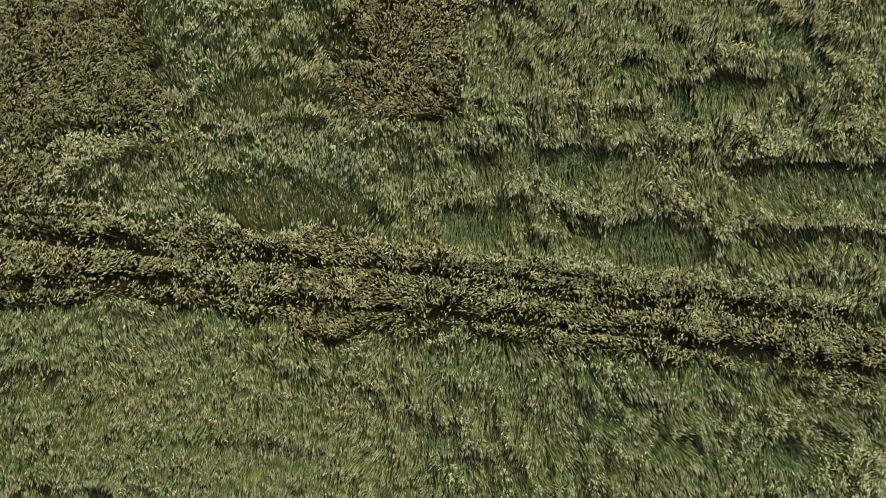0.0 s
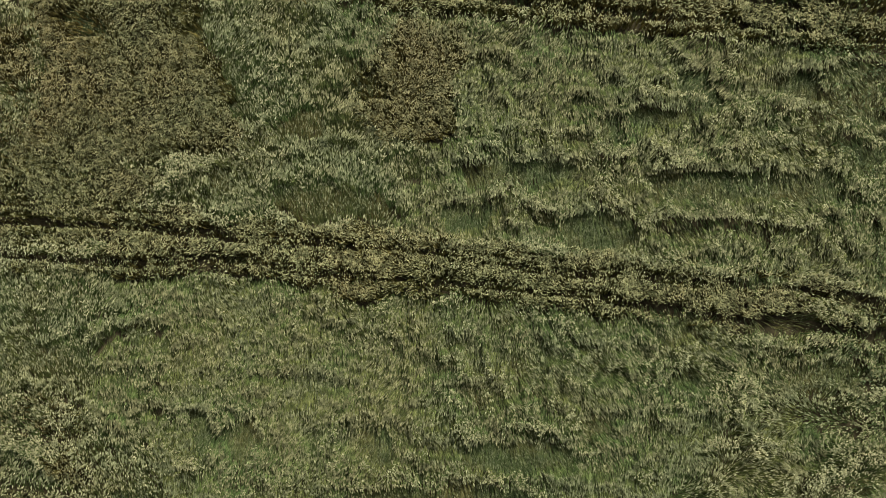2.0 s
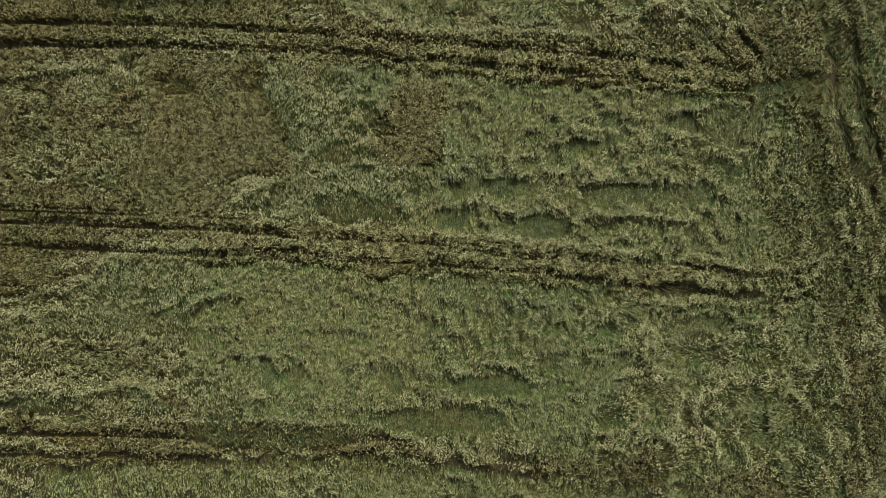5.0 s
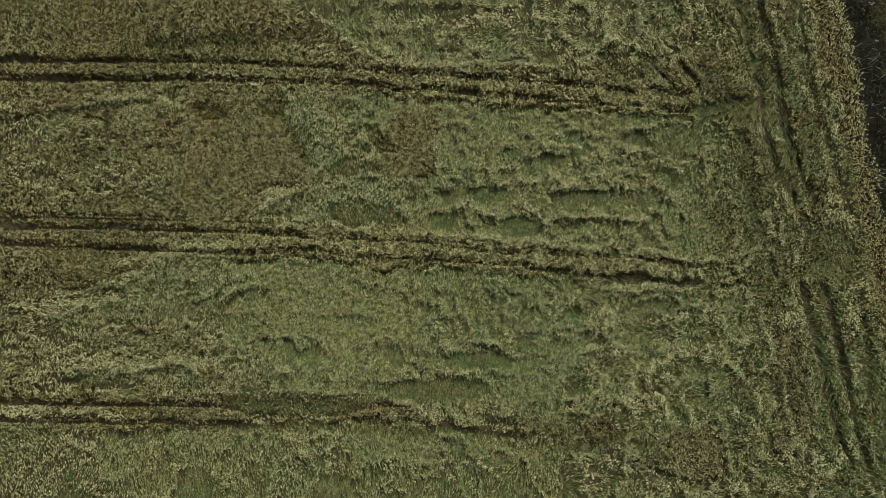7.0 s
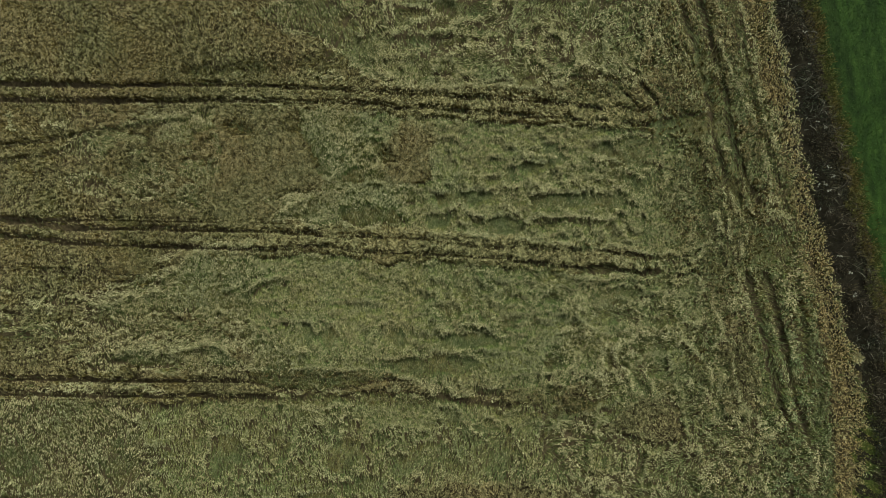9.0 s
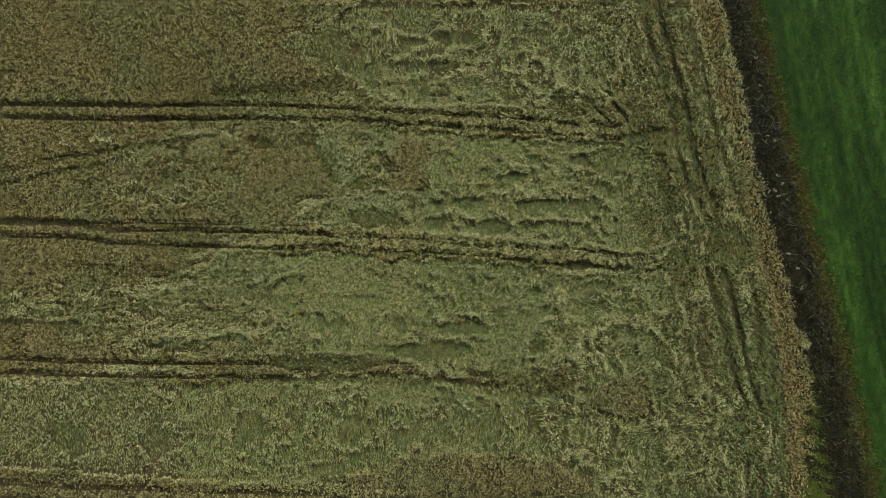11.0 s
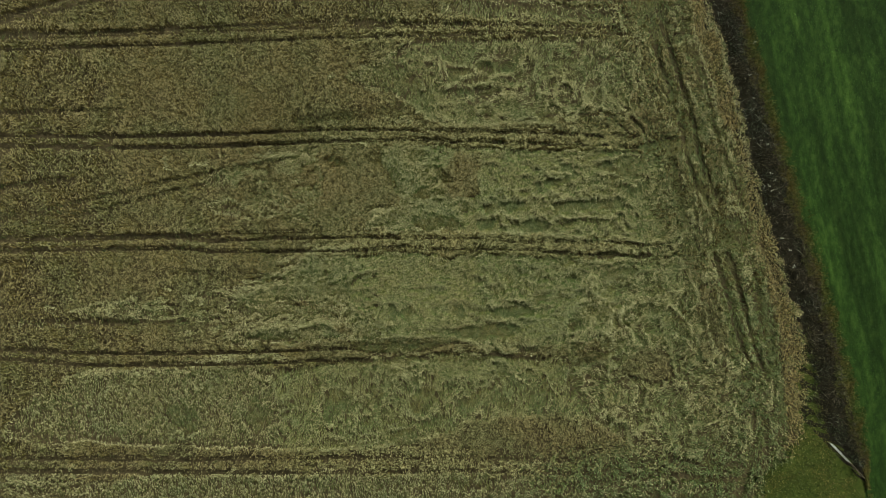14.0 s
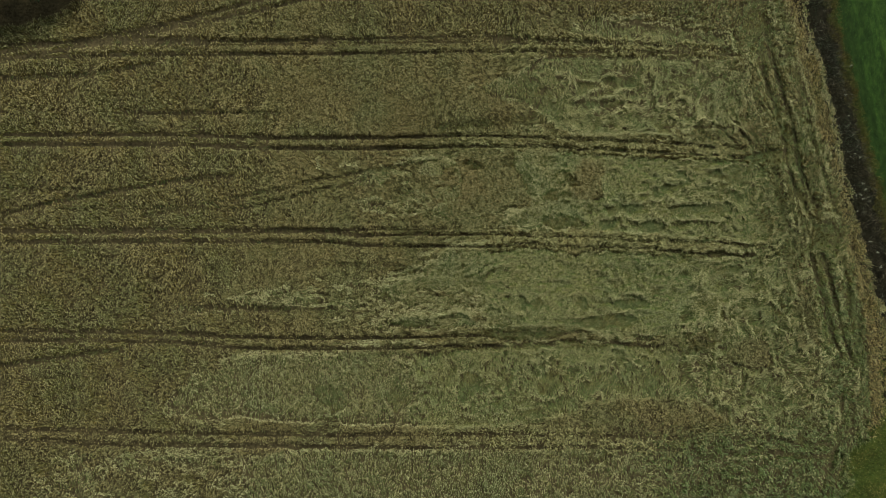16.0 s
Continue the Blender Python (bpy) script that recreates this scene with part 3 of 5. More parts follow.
pressed([(-11.7, 20), (-7, 19.9), (-5.9, 18.6), (-9.9, 18.4)], 0.6, 0)
pressed([(11.1, 8.9), (13.4, 9.3), (14.3, 7.7), (12.3, 6.9)], 0.9, 0)
pressed([(17.2, 8.8), (22.1, 8.4), (22.7, 7.1), (19.2, 6.8), (17.5, 7.5)], 0.85, 0.2)
pressed([(13.9, 16.9), (16.8, 15.2), (18.8, 13.5), (17.4, 13.4), (14.5, 15.2)], 0.5, 0)
pressed([(22.6, 11.6), (26.1, 12.3), (30.7, 12.2), (31.6, 10.6), (29, 9.8), (23.2, 10.2)], 0.85, 0.1)
pressed([(32.9, 1), (36.1, 1.4), (37.6, -1.2), (36.2, -3.2), (33.6, -3)], 0.75, 0)
pressed([(-33.2, -14.1), (-29.7, -13.8), (-27.1, -14.1), (-27.3, -14.7), (-32, -14.6)], 0.7, 0)
pressed([(-22.2, -6.9), (-17.6, -7.2), (-17.3, -8.3), (-20.5, -8.3)], 0.48, 0)
pressed([(-18.6, -14.8), (-11.1, -14.3), (-3.5, -14.6), (-2.9, -15.4), (-7.6, -16.6), (-14.5, -16.9), (-18, -16.1)], 0.75, 0)
pressed([(12, -13.2), (13.5, -12.7), (13.8, -13.8), (12.4, -14.1)], 0.8, 0)
pressed([(20.7, -10.7), (24.8, -10.7), (25.4, -15.3), (22, -15.9), (20.8, -13.6)], 0.55, 0)
pressed([(-22.4, -23.5), (-20.7, -23), (-20.1, -24.3), (-21.1, -25.9), (-22.1, -25.8)], 0.9, 0)
pressed([(-19.5, -23.4), (-17.3, -23.1), (-17.6, -24.3), (-19.1, -24.4)], 0.7, 0)
pressed([(-15.1, -23), (-14.2, -23.1), (-14.2, -24.3), (-14.8, -24.3)], 0.9, 0)
pressed([(-9.9, -22.9), (-8.6, -21.4), (-6.3, -21.2), (-6.2, -22.6), (-8.3, -24.9), (-9.6, -25.1)], 0.95, 0)
pressed([(-3.4, -23.1), (-0.8, -23), (-0.5, -23.9), (-1.9, -25.2), (-3.2, -25)], 0.85, 0)
pressed([(6.6, -22.7), (9.8, -22.4), (10.1, -24.6), (8.3, -25.5), (6.9, -25)], 0.75, 0)
pressed([(2.9, -20.1), (8.7, -19.4), (9.6, -21.7), (5.3, -22.3)], 0.55, 0)
pressed([(-42.3, -23.5), (-40, -24.6), (-38.2, -26.4), (-41.1, -27.6)], 0.7, 0)
pressed([(-32.4, -22.8), (-31, -22.4), (-30, -26.2), (-31.8, -26.8)], 0.7, 0)
pressed([(-6.2, -27.2), (-2.7, -27.5), (-6.2, -28.3)], 0.6, 0)
pressed([(-44.3, -23.8), (-42.1, -23.4), (-40.3, -26.3), (-42.1, -26.7)], 0.7, 0)
pressed([(-32, -24.4), (-29.8, -24.2), (-29.4, -26.5), (-31.4, -26.6)], 0.8, 0)
pressed([(-21.9, -21.6), (-19.7, -21.2), (-18.1, -22.5), (-19.7, -24.7), (-21.5, -24.7)], 0.8, 0)
pressed([(-15, -21.9), (-14.1, -22.1), (-14.2, -23.9), (-15, -23.7)], 0.9, 0)
pressed([(-1.7, -22.3), (0.1, -21.2), (3.3, -22.3), (4.1, -24.1), (-0.2, -24.6)], 0.6, 0)
pressed([(5.5, -22.2), (8.4, -21.9), (8.5, -24), (6.2, -24.3)], 0.6, 0)
pressed([(-12.5, -28.2), (-9.6, -27.8), (-8.5, -29.6), (-11.7, -29.8)], 0.5, 0)
pressed([(11.6, -16.4), (17.7, -17.1), (17.4, -18.7), (12, -18.7)], 0.45, 0)
pressed([(-43.9, -23.9), (-40.4, -23.4), (-39, -25.9), (-42, -26.6)], 0.8, 0)
pressed([(-33.6, -24.8), (-31.3, -24.1), (-29.1, -26.1), (-31.4, -27.9)], 0.6, 0)
pressed([(-21.8, -22.4), (-19.5, -21.8), (-19.1, -24.3), (-21.8, -25)], 0.9, 0)
pressed([(-13.1, -27.1), (-9.2, -26.6), (-8.5, -29.1), (-12.4, -29.4)], 0.7, 0)
pressed([(-14.4, 22.5), (-11.4, 23.6), (-7.6, 21.6), (-7.6, 19.7), (-13, 19.4)], 0.55, 0)
pressed([(-22.6, -7.5), (-15, -7.4), (-14.3, -8.8), (-21.1, -8.7)], 0.36, 0)
# gaps torn in the crop
rut([(11.1, 1), (13, 1.2), (15.2, 1.2), (17.4, 1.2)], 0.5)
rut([(16.3, -3.7), (17.6, -3.9), (18.7, -3.7), (19.4, -3.6)], 0.75)
rut([(10.4, -2.9), (11.4, -3.3), (12.4, -3.1)], 0.5)
rut([(22.2, -3.8), (23.5, -3.9), (24.6, -4)], 0.5)
rut([(5.1, -16.5), (6.4, -16.6), (8, -16.8)], 0.55)
rut([(11.6, -18.6), (14.1, -19), (16.3, -19.1)], 0.45)
rut([(4.9, -16), (7.6, -16.3)], 0.45)
rut([(-73.1, 17.9), (-64.8, 17.8), (-59, 17.8)], 0.3)
rut([(-62.6, -11.1), (-52.6, -11.3), (-39.9, -11.4)], 0.25)
# raised rims and tufts
rim([(-14.9, 2.7), (-13.5, 3), (-11.6, 3.1), (-9.9, 3.3)])
rim([(1.4, 2.2), (2.3, 2.1), (2.9, 2.6), (3.3, 3)])
rim([(3.3, 2.2), (4.2, 1.9), (5.5, 1.6), (6.7, 1.8)])
rim([(7.7, 5.1), (8.2, 4.6), (9.1, 4.4), (9.6, 5)])
rim([(9.4, 7.6), (10.5, 7.9), (11.8, 7.8), (12.8, 8.2), (13, 7.3)])
rim([(10.6, 4.2), (11, 4.5), (11.8, 4.7), (12.5, 4.9), (13.3, 4.7), (14.5, 5.2)])
rim([(13.6, 5.4), (14.8, 5.8), (15.9, 6.1)])
rim([(9.7, 1.5), (11.4, 1.5), (13.3, 1.6), (15.2, 1.5), (17, 1.5), (19.2, 1.6)])
rim([(13.1, 2.6), (13.7, 2.4), (14.2, 2), (15, 1.3), (15.5, 1.1)])
rim([(7, 2.6), (8, 2.2), (9.1, 2.1), (9.6, 1.6)])
rim([(16.1, 7.7), (17.7, 7.5), (19.2, 7.6), (20.5, 7.2), (22.1, 6.9), (23.3, 6.8)])
rim([(-24.1, -3.2), (-23.4, -2.6), (-21.8, -2.5), (-20.5, -2.6)])
rim([(-20.2, -2.7), (-19.3, -2.3), (-18.1, -2.3)])
rim([(-13, -12.1), (-12.3, -12.3), (-11.6, -12.1)])
rim([(-10.8, -12.5), (-10.2, -12.9), (-9.8, -12.5)])
rim([(-3.9, -11.4), (-3.3, -12.1), (-2.6, -12.6), (-2, -12.2), (-1.8, -11.6)])
rim([(0.6, -10.3), (1, -9.8), (2.6, -10)])
rim([(4.3, -9.5), (5.7, -9.4), (6.7, -9.5)])
rim([(2.7, -12.4), (3.7, -12.1), (4.8, -12.2), (5.6, -12.6)])
rim([(-2, -12.1), (-1, -12.6), (-0.1, -12.7)])
rim([(7.6, -10.3), (8.3, -10.7), (8.8, -10.4)])
rim([(10.5, -12), (11.1, -11.5), (11.8, -11.9)])
rim([(16.2, -4.3), (17.6, -4.6), (19.5, -4.3), (20.1, -4)])
rim([(14.4, -7.9), (14.6, -7), (15.3, -6.6), (16.5, -6.3)])
rim([(15, -7.9), (15.6, -7.3), (16.8, -7)])
rim([(14, -9.5), (15.1, -10.2), (16.3, -10.5), (16.6, -9.8)])
rim([(19.6, -13.2), (19.5, -12), (19.8, -11.1), (21, -10.7), (22.2, -10.4), (23.3, -10.1)])
rim([(21.8, -7.5), (22.4, -6.9), (23.3, -6.8)])
rim([(-4.2, 20.3), (-2.7, 20.7), (-1.6, 21.4), (-0.7, 21.8)])
rim([(-0.4, 21.5), (2.2, 21.7), (5.1, 21.8)])
rim([(-4.2, 22.9), (-4.1, 21.8), (-4.2, 20.7)])
rim([(-7, 17.6), (-4.7, 17.8), (-1.2, 18.1)])
rim([(1.1, 18.3), (3.4, 18.4), (5.2, 18.6), (7.5, 18.8), (10.9, 18.9), (13, 18.5)])
rim([(13, 18.5), (14.4, 18.3), (16.2, 17.7), (17.5, 16.6), (18.5, 16.1)])
rim([(19.1, 17.5), (20.2, 16.6), (22, 15.2)])
rim([(15.1, 17.6), (16.5, 17.4), (16.8, 16.1), (17.4, 15.2)])
rim([(8.4, 13.5), (9.6, 13.6), (10.7, 14.2)])
rim([(-6.1, 16.6), (-4.7, 16.3), (-3.5, 15.5), (-1.7, 15.4)])
rim([(17.5, 7.3), (19, 6.7), (21, 6.6), (22.7, 6.1)])
rim([(29.3, 9.7), (30.2, 8.6), (31.1, 9)])
rim([(29.7, 3), (29.3, 1.8), (29.8, 0.4)])
rim([(-34.9, -13.6), (-34.1, -13), (-32, -12.4), (-30.3, -12.2), (-28.4, -12)])
rim([(-28.4, -12.7), (-27.4, -12.9), (-26.2, -13), (-23.9, -12.5), (-20.4, -12.2), (-19, -12.4)])
rim([(-34.2, -7.7), (-31.8, -7.3), (-28.5, -7.4), (-26.9, -6.7)])
rim([(-23.8, -2.6), (-22.6, -2.1), (-20.6, -2.3), (-18.3, -2.2)])
rim([(-2.9, -14.8), (-1.2, -15.3), (0.6, -16.3)])
rim([(5.5, -16.2), (5.9, -15.5), (6.4, -15)])
rim([(12, -15.7), (13.6, -15.4), (15.3, -15), (16.3, -14.2), (17.4, -13.7)])
rim([(10.3, -11.5), (11.2, -10.9), (11.5, -11.8)])
rim([(14.9, -10), (16.1, -10.3), (16.9, -9.4)])
rim([(19.5, -12.2), (19.3, -10.8), (20.7, -10.3), (23, -9.9)])
rim([(25.9, -10.7), (27.4, -11.8), (28.6, -12.9)])
rim([(20.2, -13.7), (21.4, -14.8), (20.8, -16)])
rim([(26.2, -8.3), (27.3, -9.2), (28.2, -8.3)])
rim([(-22.7, -23.2), (-22.5, -25.5), (-21.3, -26.3), (-20.3, -26)])
rim([(-15.2, -24.3), (-14.4, -24.6)])
rim([(-10.3, -23.8), (-10.2, -25.1), (-9.1, -25.7), (-7.9, -25.3)])
rim([(-0.7, -25.2), (-0.2, -24.3), (0.2, -24.9)])
rim([(-8.7, -20.1), (-8.3, -20.9)])
rim([(0.3, -20.1), (2.4, -21.2), (3.1, -22.7)])
rim([(5, -20.3), (6.4, -21)])
rim([(-2.9, -19.8), (-1.7, -19.5)])
rim([(16.3, -25), (18.1, -26), (19, -25.3)])
rim([(16.8, -20.4), (17.7, -19.8), (19.7, -20.6)])
rim([(-40.1, -17.7), (-37.2, -17), (-34.9, -16.9), (-33.1, -17.3)])
rim([(-17.1, -18.1), (-15.9, -17.9), (-14.8, -18.4)])
rim([(-12.2, -18.2), (-9.3, -18.3), (-7.5, -18)])
rim([(-40.8, -18.4), (-39.3, -18), (-36.4, -17.9)])
rim([(-32.1, -19.1), (-29.9, -20.4), (-28.8, -19.3)])
rim([(13.5, -26.1), (13.1, -27.2), (14.2, -27.9)])
rim([(15.6, -26.5), (17.8, -25.4), (18.8, -25), (19.9, -26.1)])
rim([(22.8, -26.4), (24.2, -25.5), (26, -25.3)])
rim([(8.8, -24.7), (9.5, -23.3), (9.8, -22.3)])
rim([(11.6, -14.8), (13.4, -14.4), (15.2, -13.5)])
rim([(19.8, -12.8), (21.3, -12), (22, -13.3)])
rim([(22.7, -13.5), (23, -15.6), (23.4, -16.3)])
rim([(27, -14.5), (27.4, -16.3)])
rim([(28.8, -13.4), (29.6, -16.3), (29.9, -17.7)])
rim([(33.6, -23.4), (34.3, -25.6), (35.4, -26.6)])
rim([(35.7, -22), (36.4, -23)])
rim([(-53.8, -18.8), (-49.4, -18.4), (-45.8, -19)])
rim([(-23.2, -33.5), (-21.8, -32.7), (-19.6, -33.3)])
rim([(-12.4, -33.4), (-10.3, -32.6)])
rim([(1.3, -32.9), (4.2, -32.3), (6.3, -32.7), (9.2, -32.3)])
rim([(28.2, -25.3), (28.5, -23.5), (29.6, -22.7)])
rim([(-53, -9.9), (-50.9, -9.5), (-48.3, -8.6), (-46.7, -8.5)])
rim([(-40.7, -8.2), (-38.2, -8.8)])
rim([(-36.5, -7.7), (-32.2, -7.1), (-27.9, -6.6)])
rim([(-35.2, -13.4), (-33.1, -12.4), (-29.7, -11.9), (-26.3, -12.4), (-23.7, -12.1)])
rim([(-57.3, -19.4), (-55.2, -18.4), (-51, -18.6), (-46.7, -18.2), (-43.4, -18.9), (-40, -18.6)])
rim([(-39.1, -17.1), (-36.5, -16.6), (-31.4, -16.7), (-26.3, -17.2)])
rim([(-69.9, -32.6), (-67.8, -32.3), (-65.3, -33.2), (-61.2, -33.5)])
rim([(-54.4, -32.2), (-52.3, -31.9), (-46.9, -32.9), (-42.6, -32.4)])
rim([(-37.5, -33), (-35, -32.6), (-31.5, -33.5), (-25.5, -33.1)])
rim([(-81.9, -33.3), (-78.7, -34.7), (-74.5, -35.1)])
rim([(-29.5, 12.2), (-26.5, 10.2), (-22.7, 11)])
rim([(-43.1, 10.8), (-42.3, 8.7)])
rim([(-39.7, 9.7), (-36.3, 10.2)])
rim([(-53.1, -10.2), (-49.3, -8.9), (-47.2, -8.2)])
rim([(-40.5, -8.3), (-38.3, -9.5)])
rim([(-34.8, -7.6), (-31, -7.1), (-27.2, -7)])
rim([(-27.9, -4), (-24.8, -2.6), (-22.5, -2.1), (-17.9, -1.9)])
rim([(-34.9, -13.9), (-32.6, -12.9), (-30.3, -12.5), (-27.3, -12.2)])
rim([(-25, -13), (-21.9, -11.8), (-18.1, -12.1)])
rim([(-30.7, 10.6), (-27.6, 11.1), (-24.5, 11.8)])
rim([(-31.4, 9.8), (-29.5, 10)])
rim([(-20.7, 12.7), (-17.7, 12.9), (-14.6, 12.4)])
rim([(-14.8, 1.7), (-11.7, 3.2), (-7.9, 3.6)])
rim([(-7.6, 23.3), (-5.2, 24.2), (-4.7, 22.3), (-4.5, 20.8)])
rim([(-3.8, 18.6), (-1.5, 18.3), (0.8, 18.4)])
rim([(-23, -28.1), (-21.5, -27.3), (-18.4, -28.5)])
rim([(-61.2, -33.1), (-58.1, -32.3), (-53.6, -32.8)])
rim([(-56.8, -19.2), (-52.6, -18.2), (-46.7, -18.1), (-40.8, -18.7)])
rim([(-70.2, -32.7), (-62.7, -32.5), (-55.2, -32.8)])
rim([(-39.2, -32.9), (-34.9, -32.7), (-23, -33.1)])
rim([(1.3, -37.3), (3, -39), (6.5, -38.2)])
PRESSED = HOLLOW ** 0.65
# edges
CROP_EDGE = [(32.2, 34.1), (33.2, 29.8), (35.3, 21.1), (37.9, 11.1), (39.7, 2.5), (41.9, -4.6), (43.4, -10.4), (44.8, -14.6), (45.9, -20.4), (46.3, -27.5), (45.3, -33.4)]
MARGIN_EDGE = [(28.8, 34.1), (29.9, 29.7), (32.4, 20.4), (35.4, 11.8), (37.6, 2.5), (39.4, -6.1), (41.3, -14.7), (42.0, -21.8), (42.4, -27.5), (42.1, -33.4)]
HEDGE_EDGE = [(36.8, 34.1), (37.7, 29.8), (40.3, 19.0), (43.3, 8.3), (45.8, -0.3), (47.6, -7.5), (49.8, -16.0), (52.0, -26.0), (53.5, -33.3)]

def beside(edge, xs, ys):
    """Metres east of a north-south line."""
    e = sorted((y, x) for x, y in edge)
    return xs - np.interp(ys, [q[0] for q in e], [q[1] for q in e])


EAST = beside(CROP_EDGE, GX, GY) + 0.6 * cloud(GX, GY, 2.2, 4, 9)
MARGIN = beside(MARGIN_EDGE, GX, GY) + 0.55 * cloud(GX, GY, 2.4, 4, 10)
# the grassy gateway in the south-east corner, and the wooded corner in the north-west
GATEWAY = inside([(36.3, -60), (38.0, -38.8), (38.8, -34.9), (40.0, -33.3), (42.6, -32.4), (44.9, -29.2), (45.4, -24.4), (45.9, -18), (45.2, -13.5), (46.6, -14), (47.4, -20), (48.4, -26), (50, -33), (54, -40), (56, -60)], WX + 1.3 * cloud(GX, GY, 1.1, 3, 38), WY + 1.3 * cloud(GX, GY, 1.1, 3, 39))
WOODED = inside([(-120, 24), (-89, 30.3), (-84, 31.4), (-80, 33), (-74, 36.5), (-66, 42), (-60, 60), (-120, 60)], WX, WY)
CROP = (EAST < 0) & ~GATEWAY & ~WOODED
# the crop stands in a ragged band along each wheel track
WHEEL = soft(VERGE + 0.3 * cloud(GX, GY, 1.4, 3, 18), 0.55, 0.85)
WHEEL = np.maximum(WHEEL, 0.8 * soft(GX, -27, -12) * (GY < -12) * (GY > -20))
WHEEL = np.maximum(WHEEL, 0.85 * soft(GX, 6, 18) * soft(GY, -29, -24) * (GY < 8))
# between the lodged ground and the edge the crop is half down, in tufts
LODGE *= 1 - STAND
south = soft(-GY, 2, 14)
corner = soft(-GY, 16, 24)
patchy = np.maximum(soft(cloud(GX, GY, 1.7, 3, 11), 0.0, 0.5), 0.6 * corner)
# the wind's streaks run out from the fallen ground into the standing crop
blur = LODGE[::8, ::8].copy()
for _ in range(14):
    blur = (blur + np.roll(blur, 1, 1) + np.roll(blur, -1, 1) + np.roll(blur, 2, 1) + np.roll(blur, -2, 1) + 0.5 * np.roll(blur, 1, 0) + 0.5 * np.roll(blur, -1, 0)) / 6
spread = np.kron(blur, np.ones((8, 8)))[:GX.shape[0], :GX.shape[1]]
streak = soft(cloud(GX * 0.5, GY, 1.3, 4, 17) + 1.2 * spread - 0.8 - 2 * STAND, 0.0, 0.3) * (spread > 0.04)
LODGE = np.maximum(LODGE, 0.8 * streak * (1 - STAND))
headland = soft(beside(MARGIN_EDGE, GX, GY) + 2 * south + 2 * cloud(GX, GY, 4.0, 2, 51), -13, -8) * (MARGIN < 0)
half_down = headland * patchy * (1 - LODGE)
loose = (LEAN_S == 0.02)
turn = radians(90) * np.where(GX > 12, -1, 1) + 1.5 * cloud(GX, GY, 5.0, 2, 12)
LEAN_C[loose], LEAN_S[loose] = np.cos(turn[loose]), np.sin(turn[loose])
# on the headland itself most of the crop still stands
LODGE *= 1 - 0.85 * headland * (1 - 0.6 * corner)
LODGE = np.maximum(LODGE, 0.75 * half_down)
# ragged raised rims where the fallen mats end
down = LODGE > 0.45
core = down.copy()
for di, dj in ((2, 0), (-2, 0), (0, 2), (0, -2), (1, 1), (-1, -1), (1, -1), (-1, 1)):
    core &= np.roll(np.roll(down, di, 0), dj, 1)
by_stand = STAND.copy()
for di, dj in ((5, 0), (-5, 0), (0, 5), (0, -5), (8, 0), (-8, 0), (0, 8), (0, -8)):
    by_stand = np.maximum(by_stand, np.roll(np.roll(by_stand, di, 0), dj, 1))
calm = (1 - 0.85 * by_stand) * (1 - 0.6 * soft(GY, 2, 6) * soft(-GX, 6, 12))
hem = (down & ~core) * calm * soft(cloud(GX, GY, 2.2, 3, 55), -0.55, -0.05) * (1 - headland)
LODGE *= 0.12 + 0.88 * WHEEL
# towards the south-east corner, and north of the first tramline, the crop lies in curls every way, over green ground
CURLED = np.maximum(soft(GX + 3 * cloud(GX, GY, 5.0, 2, 71), 9, 17) * soft(-GY, 4, 8) * soft(GY, -32, -29), 0.7 * soft(GX, -4, 2) * soft(GY, 14.5, 16.5) * (1 - soft(GY, 25, 27)) * (1 - soft(GX, 20, 23))) * (1 - STAND)
CURLED *= 1 - soft(beside(MARGIN_EDGE, GX, GY), -8.5, -6.5)
spin = 3.5 * cloud(GX, GY, 3.0, 2, 72)
LEAN_C, LEAN_S = np.where(CURLED > 0.5, np.cos(spin - 1.2), LEAN_C), np.where(CURLED > 0.5, np.sin(spin - 1.2), LEAN_S)
LODGE = np.maximum(LODGE, 0.85 * CURLED)
# waves in the fallen crop: pressed places with a sharp upper side, rims of ears where the mats end
busy = soft(beside(MARGIN_EDGE, GX, GY) + 24 * soft(-GY, 9, 17), -46, -26)
wave = cloud(GX * 0.7 + 1.5 * LEAN_C, GY, 2.6, 4, 13)
crest = (1 - soft(np.abs(wave), 0.03, 0.11)) * soft(cloud(GX, GY, 3.0, 3, 14), -0.3, 0.15)
fallen = LODGE > 0.5
DRAWN = RIM * soft(cloud(GX, GY, 0.9, 2, 24), -1.0, -0.2)
RIM = np.maximum(RIM * soft(cloud(GX, GY, 0.9, 2, 24), -1.0, -0.2), np.maximum(0.55 * crest * (0.3 + 0.7 * busy), 0.95 * hem) * fallen)
ripple = cloud(GX, GY, 1.2, 3, 52)
ruffled = (0.6 + 0.4 * busy) * (1 - 0.6 * headland * (1 - south)) * fallen * soft(cloud(GX, GY, 5.0, 2, 53), -0.6, -0.1)
RIM = np.maximum(RIM, 0.8 * ruffled * (1 - soft(np.abs(ripple), 0.03, 0.08)))
curl = cloud(RX + 0.5 * (WX - GX), RY + 0.5 * (WY - GY), 2.3, 2, 70)
RIM = np.maximum(RIM, 0.95 * CURLED * (1 - soft(np.abs(curl + 0.05), 0.03, 0.09)) * soft(cloud(GX, GY, 1.6, 2, 73), -0.2, 0.2))
HOLLOW = np.maximum(HOLLOW, 0.38 * CURLED * soft(np.abs(curl - 0.35) * -1, -0.3, -0.12) * soft(cloud(GX, GY, 3.0, 2, 74), -0.6, 0.1))
pit = ruffled * soft(ripple, 0.34, 0.52)
dip = soft(wave, 0.25, 0.42) * soft(cloud(GX, GY, 4.0, 2, 15), -0.3, 0.3)
